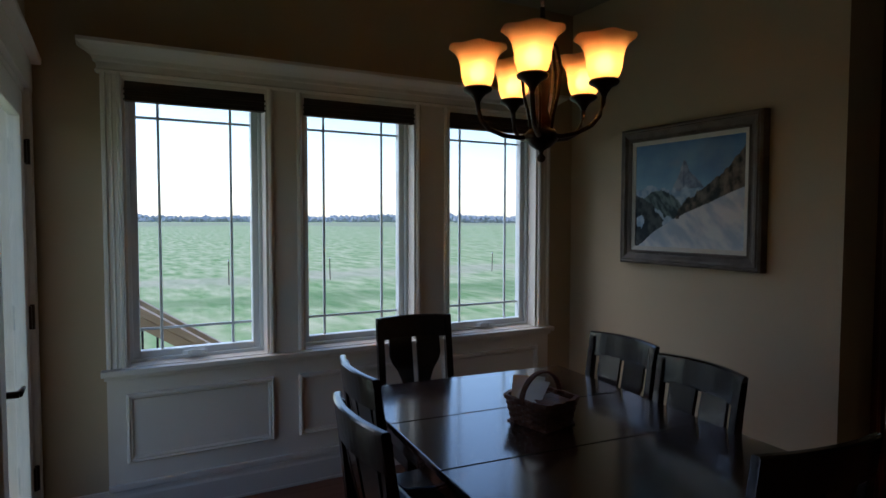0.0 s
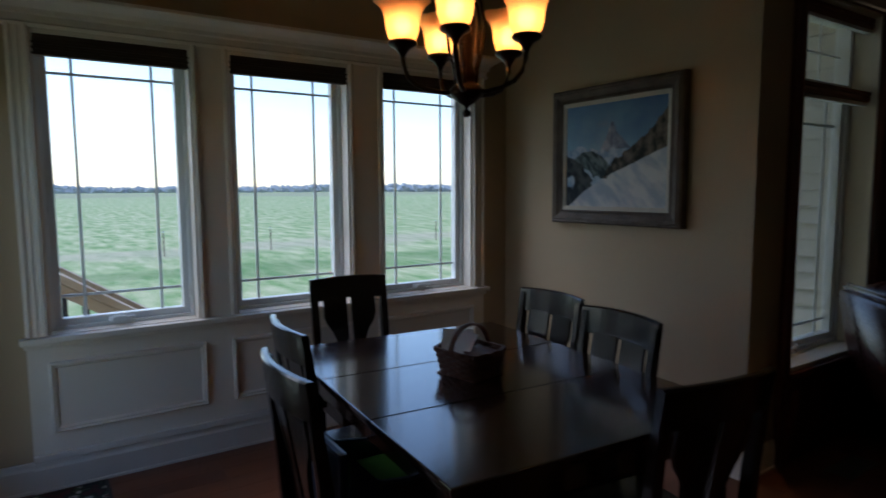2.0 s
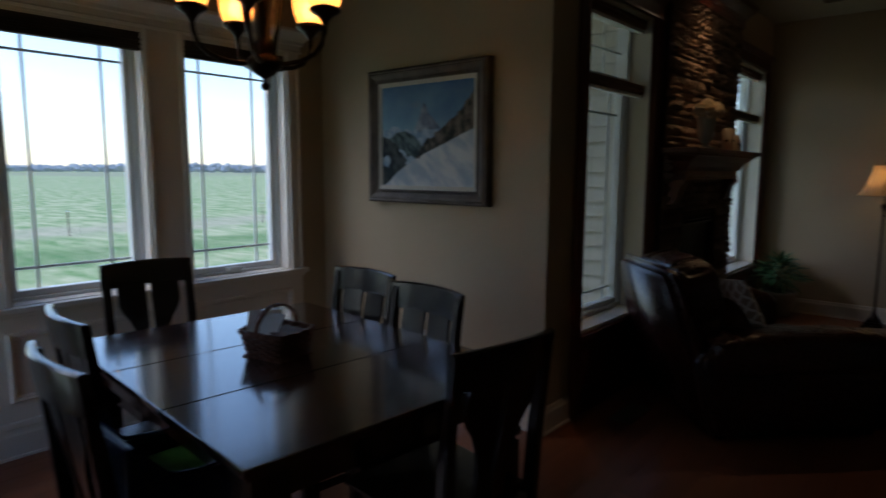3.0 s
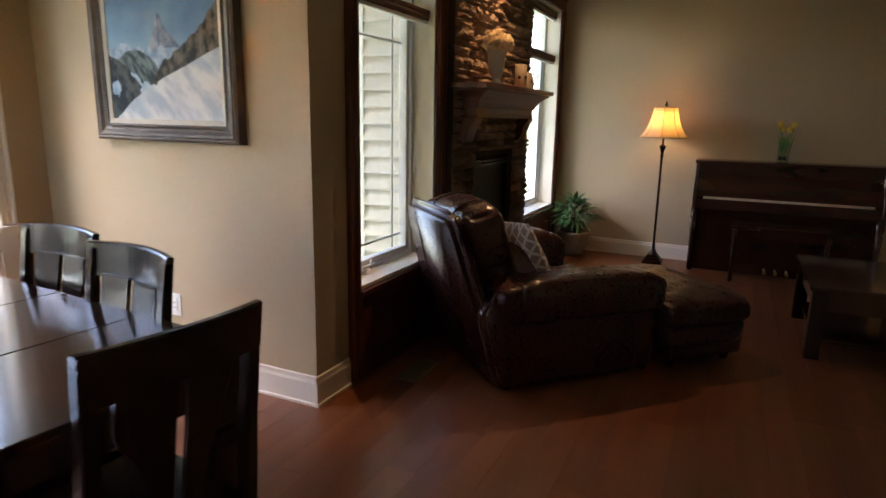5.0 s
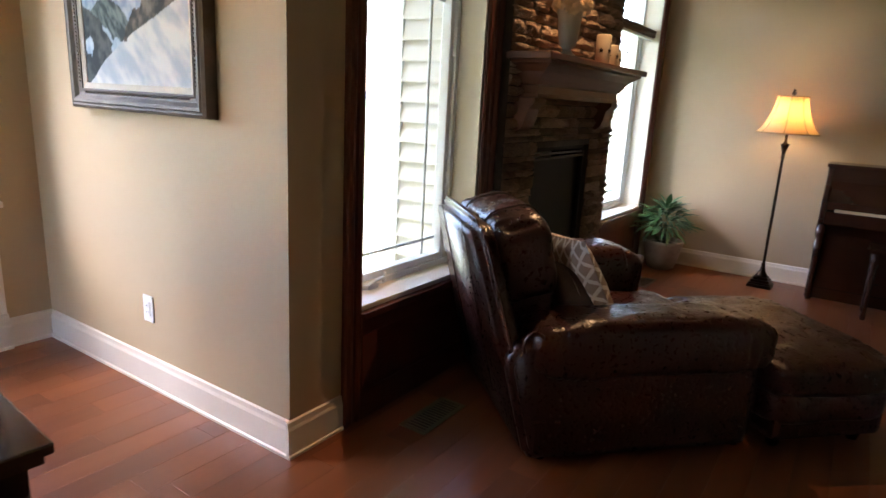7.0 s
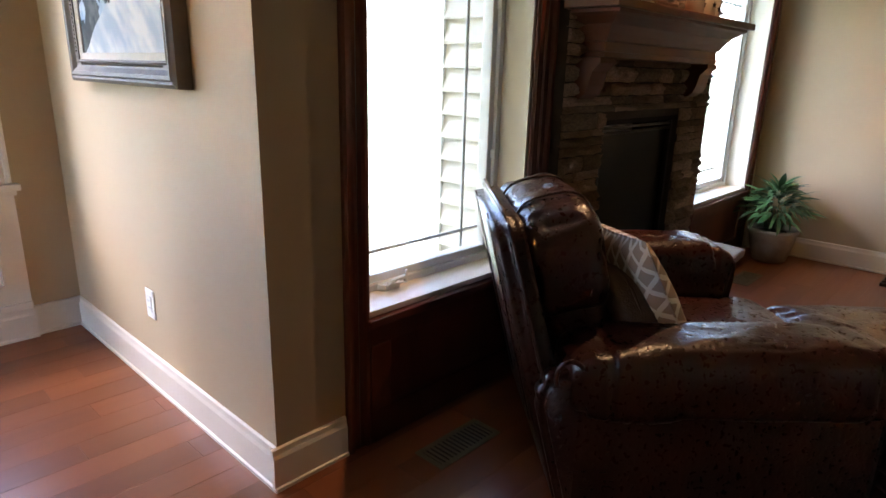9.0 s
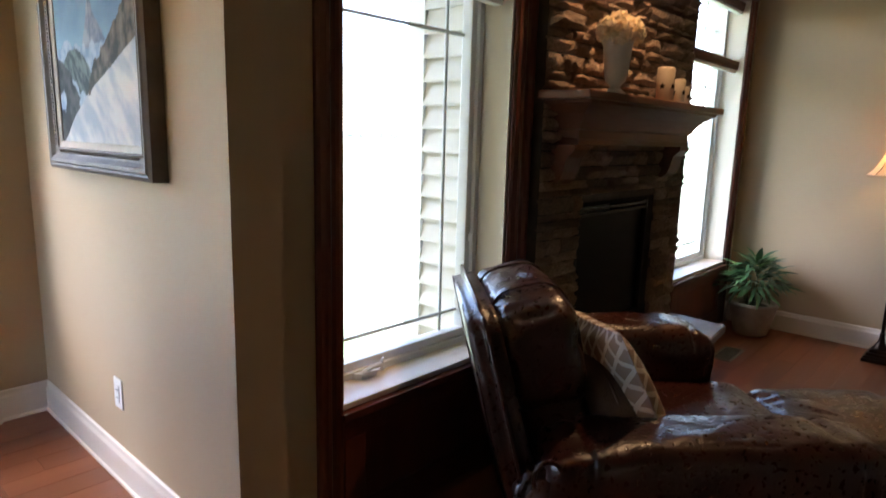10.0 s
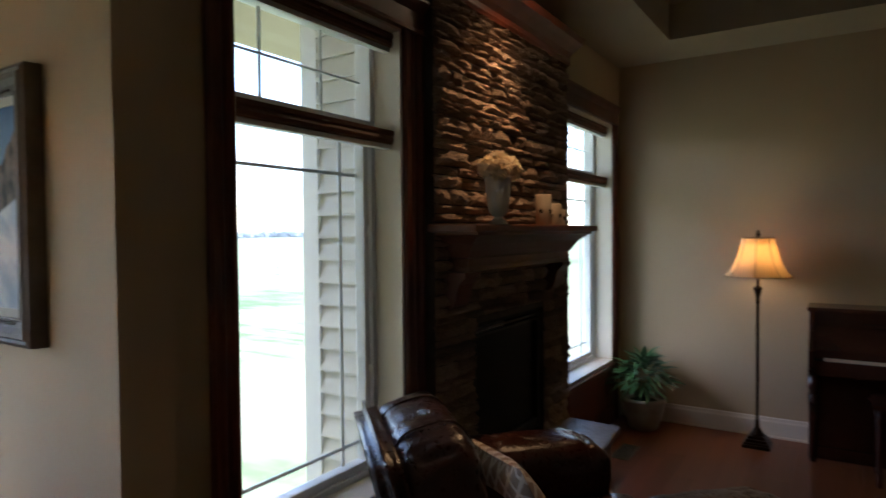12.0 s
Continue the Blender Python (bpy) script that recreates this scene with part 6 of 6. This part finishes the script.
YELLOW = surface("yellow_tulip_petal", (0.62, 0.42, 0.03), (0.75, 0.54, 0.06), 20, 0.55, 0.05, 0.1, 60)
STEM = surface("tulip_green", (0.08, 0.20, 0.04), (0.14, 0.30, 0.07), 12, 0.5, 0.08, 0.1, 60)
for k, (dx, dy, h) in enumerate(((0.0, 0.05, 0.31), (-0.01, -0.055, 0.305), (0.02, 0.03, 0.27), (0.015, -0.03, 0.262))):
    tu = thing("tulip", "yellow tulip with green leaves in the glass vase", "flower", "tulips on the piano", m=TV)
    bm = bmesh.new()
    tube(bm, [(0, 0, 0.02), (dx * 0.4, dy * 0.4, 0.12), (dx, dy, h)], 0.0035, 6)
    part("stem", bm, STEM, tu)
    for q in range(5):
        bm = bmesh.new()
        a = 2 * math.pi * q / 5
        prev = None
        for i in range(6):
            t = i / 5
            rr, zz2, w = 0.006 + 0.019 * math.sin(math.pi * (0.15 + 0.62 * t)), h + 0.055 * t, 0.015 * math.sin(math.pi * (0.12 + 0.83 * t)) + 0.001
            row = [bm.verts.new((dx + rr * math.cos(a + s * w / 0.02), dy + rr * math.sin(a + s * w / 0.02), zz2)) for s in (-1, 0, 1)]
            if prev:
                for s in range(2):
                    bm.faces.new((prev[s], prev[s + 1], row[s + 1], row[s])).smooth = True
            prev = row
        part("petal", bm, YELLOW, tu)
    for q in range(2):
        bm = bmesh.new()
        a = rnd.uniform(0, 6.28)
        prev = None
        for i in range(6):
            t = i / 5
            rr, w = 0.01 + 0.035 * t, 0.012 * math.sin(math.pi * (0.1 + 0.88 * t)) + 0.001
            row = [bm.verts.new((dx * 0.5 + rr * math.cos(a) - s * w * math.sin(a), dy * 0.5 + rr * math.sin(a) + s * w * math.cos(a), 0.08 + 0.15 * t)) for s in (-1, 0, 1)]
            if prev:
                for s in range(2):
                    bm.faces.new((prev[s], prev[s + 1], row[s + 1], row[s])).smooth = True
            prev = row
        part("leaf", bm, STEM, tu)

# ---- pieces: stones of the fireplace ----
def stone_mesh(seed):
    """One split-faced stone of unit size: flat behind, rough and pillowed in front (towards -y)."""
    rnd = random.Random(seed)
    bm = bmesh.new()
    nx, nz = 5, 3
    g = {}
    for i in range(nx + 1):
        for j in range(nz + 1):
            u, v = i / nx, j / nz
            edge = min(u, 1 - u, v * 0.6, (1 - v) * 0.6)
            d = 0.35 + min(1, edge * 6) * 0.4 + rnd.uniform(-0.22, 0.22)
            jx = rnd.uniform(-0.05, 0.05) if 0 < i < nx else rnd.uniform(-0.02, 0.01) * (1 if i else -1)
            jz = rnd.uniform(-0.09, 0.09) if 0 < j < nz else rnd.uniform(-0.07, 0.02) * (1 if j else -1)
            g[i, j] = bm.verts.new((u - 0.5 + jx, -d, v - 0.5 + jz))
    for i in range(nx):
        for j in range(nz):
            bm.faces.new((g[i, j], g[i + 1, j], g[i + 1, j + 1], g[i, j + 1]))
    rim = [g[i, 0] for i in range(nx + 1)] + [g[nx, j] for j in range(1, nz + 1)] + [g[i, nz] for i in range(nx - 1, -1, -1)] + [g[0, j] for j in range(nz - 1, 0, -1)]
    back = [bm.verts.new((v.co.x, 0.15, v.co.z)) for v in rim]
    k = len(rim)
    for i in range(k):
        bm.faces.new((rim[(i + 1) % k], rim[i], back[i], back[(i + 1) % k]))
    return finish("stone", bm, LEDGE)


stones = [stone_mesh(s) for s in range(18)]
rnd = random.Random(5)
z = 0.0
placed = 0
far_stones = []
while z < 2.645:
    h = rnd.choice((0.032, 0.04, 0.05, 0.06, 0.075))
    h = min(h, 2.665 - z)
    x = SX0
    while x < SX1 - 0.01:
        w = rnd.uniform(0.10, 0.30) * (0.8 + 3 * h)
        if SX1 - x - w < 0.08:
            w = SX1 - x
        a, b = x, x + w
        for lo, hi in ((a, b),):
            if z + h > OZ0 + 0.01 and z < OZ1 - 0.01:
                if lo < OX0 < hi:
                    hi = OX0
                elif OX0 <= lo < OX1:
                    lo = hi
                    if b > OX1:
                        lo, hi = OX1, b
            if hi - lo > 0.03 and z + h / 2 > 0.32 or (hi - lo > 0.03 and (a < SX0 + 0.1)):
                o = new("stone", rnd.choice(stones))
                o.parent = fire
                o.location = ((lo + hi) / 2, SF + 0.022, z + h / 2)
                o.scale = ((hi - lo) * 0.985, rnd.uniform(0.034, 0.06), h * 0.95)
                placed += 1
        x += w
    z += h

# ---- pieces: floor planks ----
PW = 0.127
NPL = 8
lengths = [0.55 + 0.15 * k for k in range(NPL)]


def plank_bm(bm, x0, y0, l):
    box(bm, x0 + 0.0002, x0 + l - 0.0002, y0 + 0.0002, y0 + PW - 0.0002, -0.012, 0.0, 0.0007)


plank_meshes = []
for l in lengths:
    bm = bmesh.new()
    plank_bm(bm, 0, 0, l)
    plank_meshes.append(finish("plank", bm, OAK))
rnd = random.Random(11)
near, rest = 0, []
rows = int(math.ceil((0.0 - SOUTH) / PW))
for r in range(rows):
    y = -PW * (r + 1)
    x_end = 0.0 if y > NORTH else FAR
    x = WEST - rnd.uniform(0.0, 0.5)
    while x < x_end:
        k = rnd.randrange(NPL)
        l = lengths[k]
        if near < 300 and y > -3.95 and x > -2.6 and x + l <= x_end + 0.15:
            o = new("plank", plank_meshes[k])
            o.parent = floor
            o.location = (x, y, 0)
            near += 1
        else:
            start = max(x, WEST - 0.1)
            rest.append((start, y, min(x + l, x_end + 0.1) - start))
        x += l
vs, fs = [], []
for x, y, l in rest:
    b0 = len(vs)
    e = 0.0007
    for zz, i in ((-0.012, 0.0), (-e, 0.0), (0.0, e)):
        vs += [(x + 0.0005 + i, y + 0.0005 + i, zz), (x + l - 0.0005 - i, y + 0.0005 + i, zz), (x + l - 0.0005 - i, y + PW - 0.0005 - i, zz), (x + 0.0005 + i, y + PW - 0.0005 - i, zz)]
    for q in (0, 4):
        for k in range(4):
            fs.append((b0 + q + k, b0 + q + (k + 1) % 4, b0 + q + 4 + (k + 1) % 4, b0 + q + 4 + k))
    fs.append((b0 + 8, b0 + 9, b0 + 10, b0 + 11))
me = bpy.data.meshes.new("planks")
me.from_pydata(vs, [], fs)
me.materials.append(OAK_REST)
o = new("planks", me)
o.parent = floor
o["kind"] = "stuff"
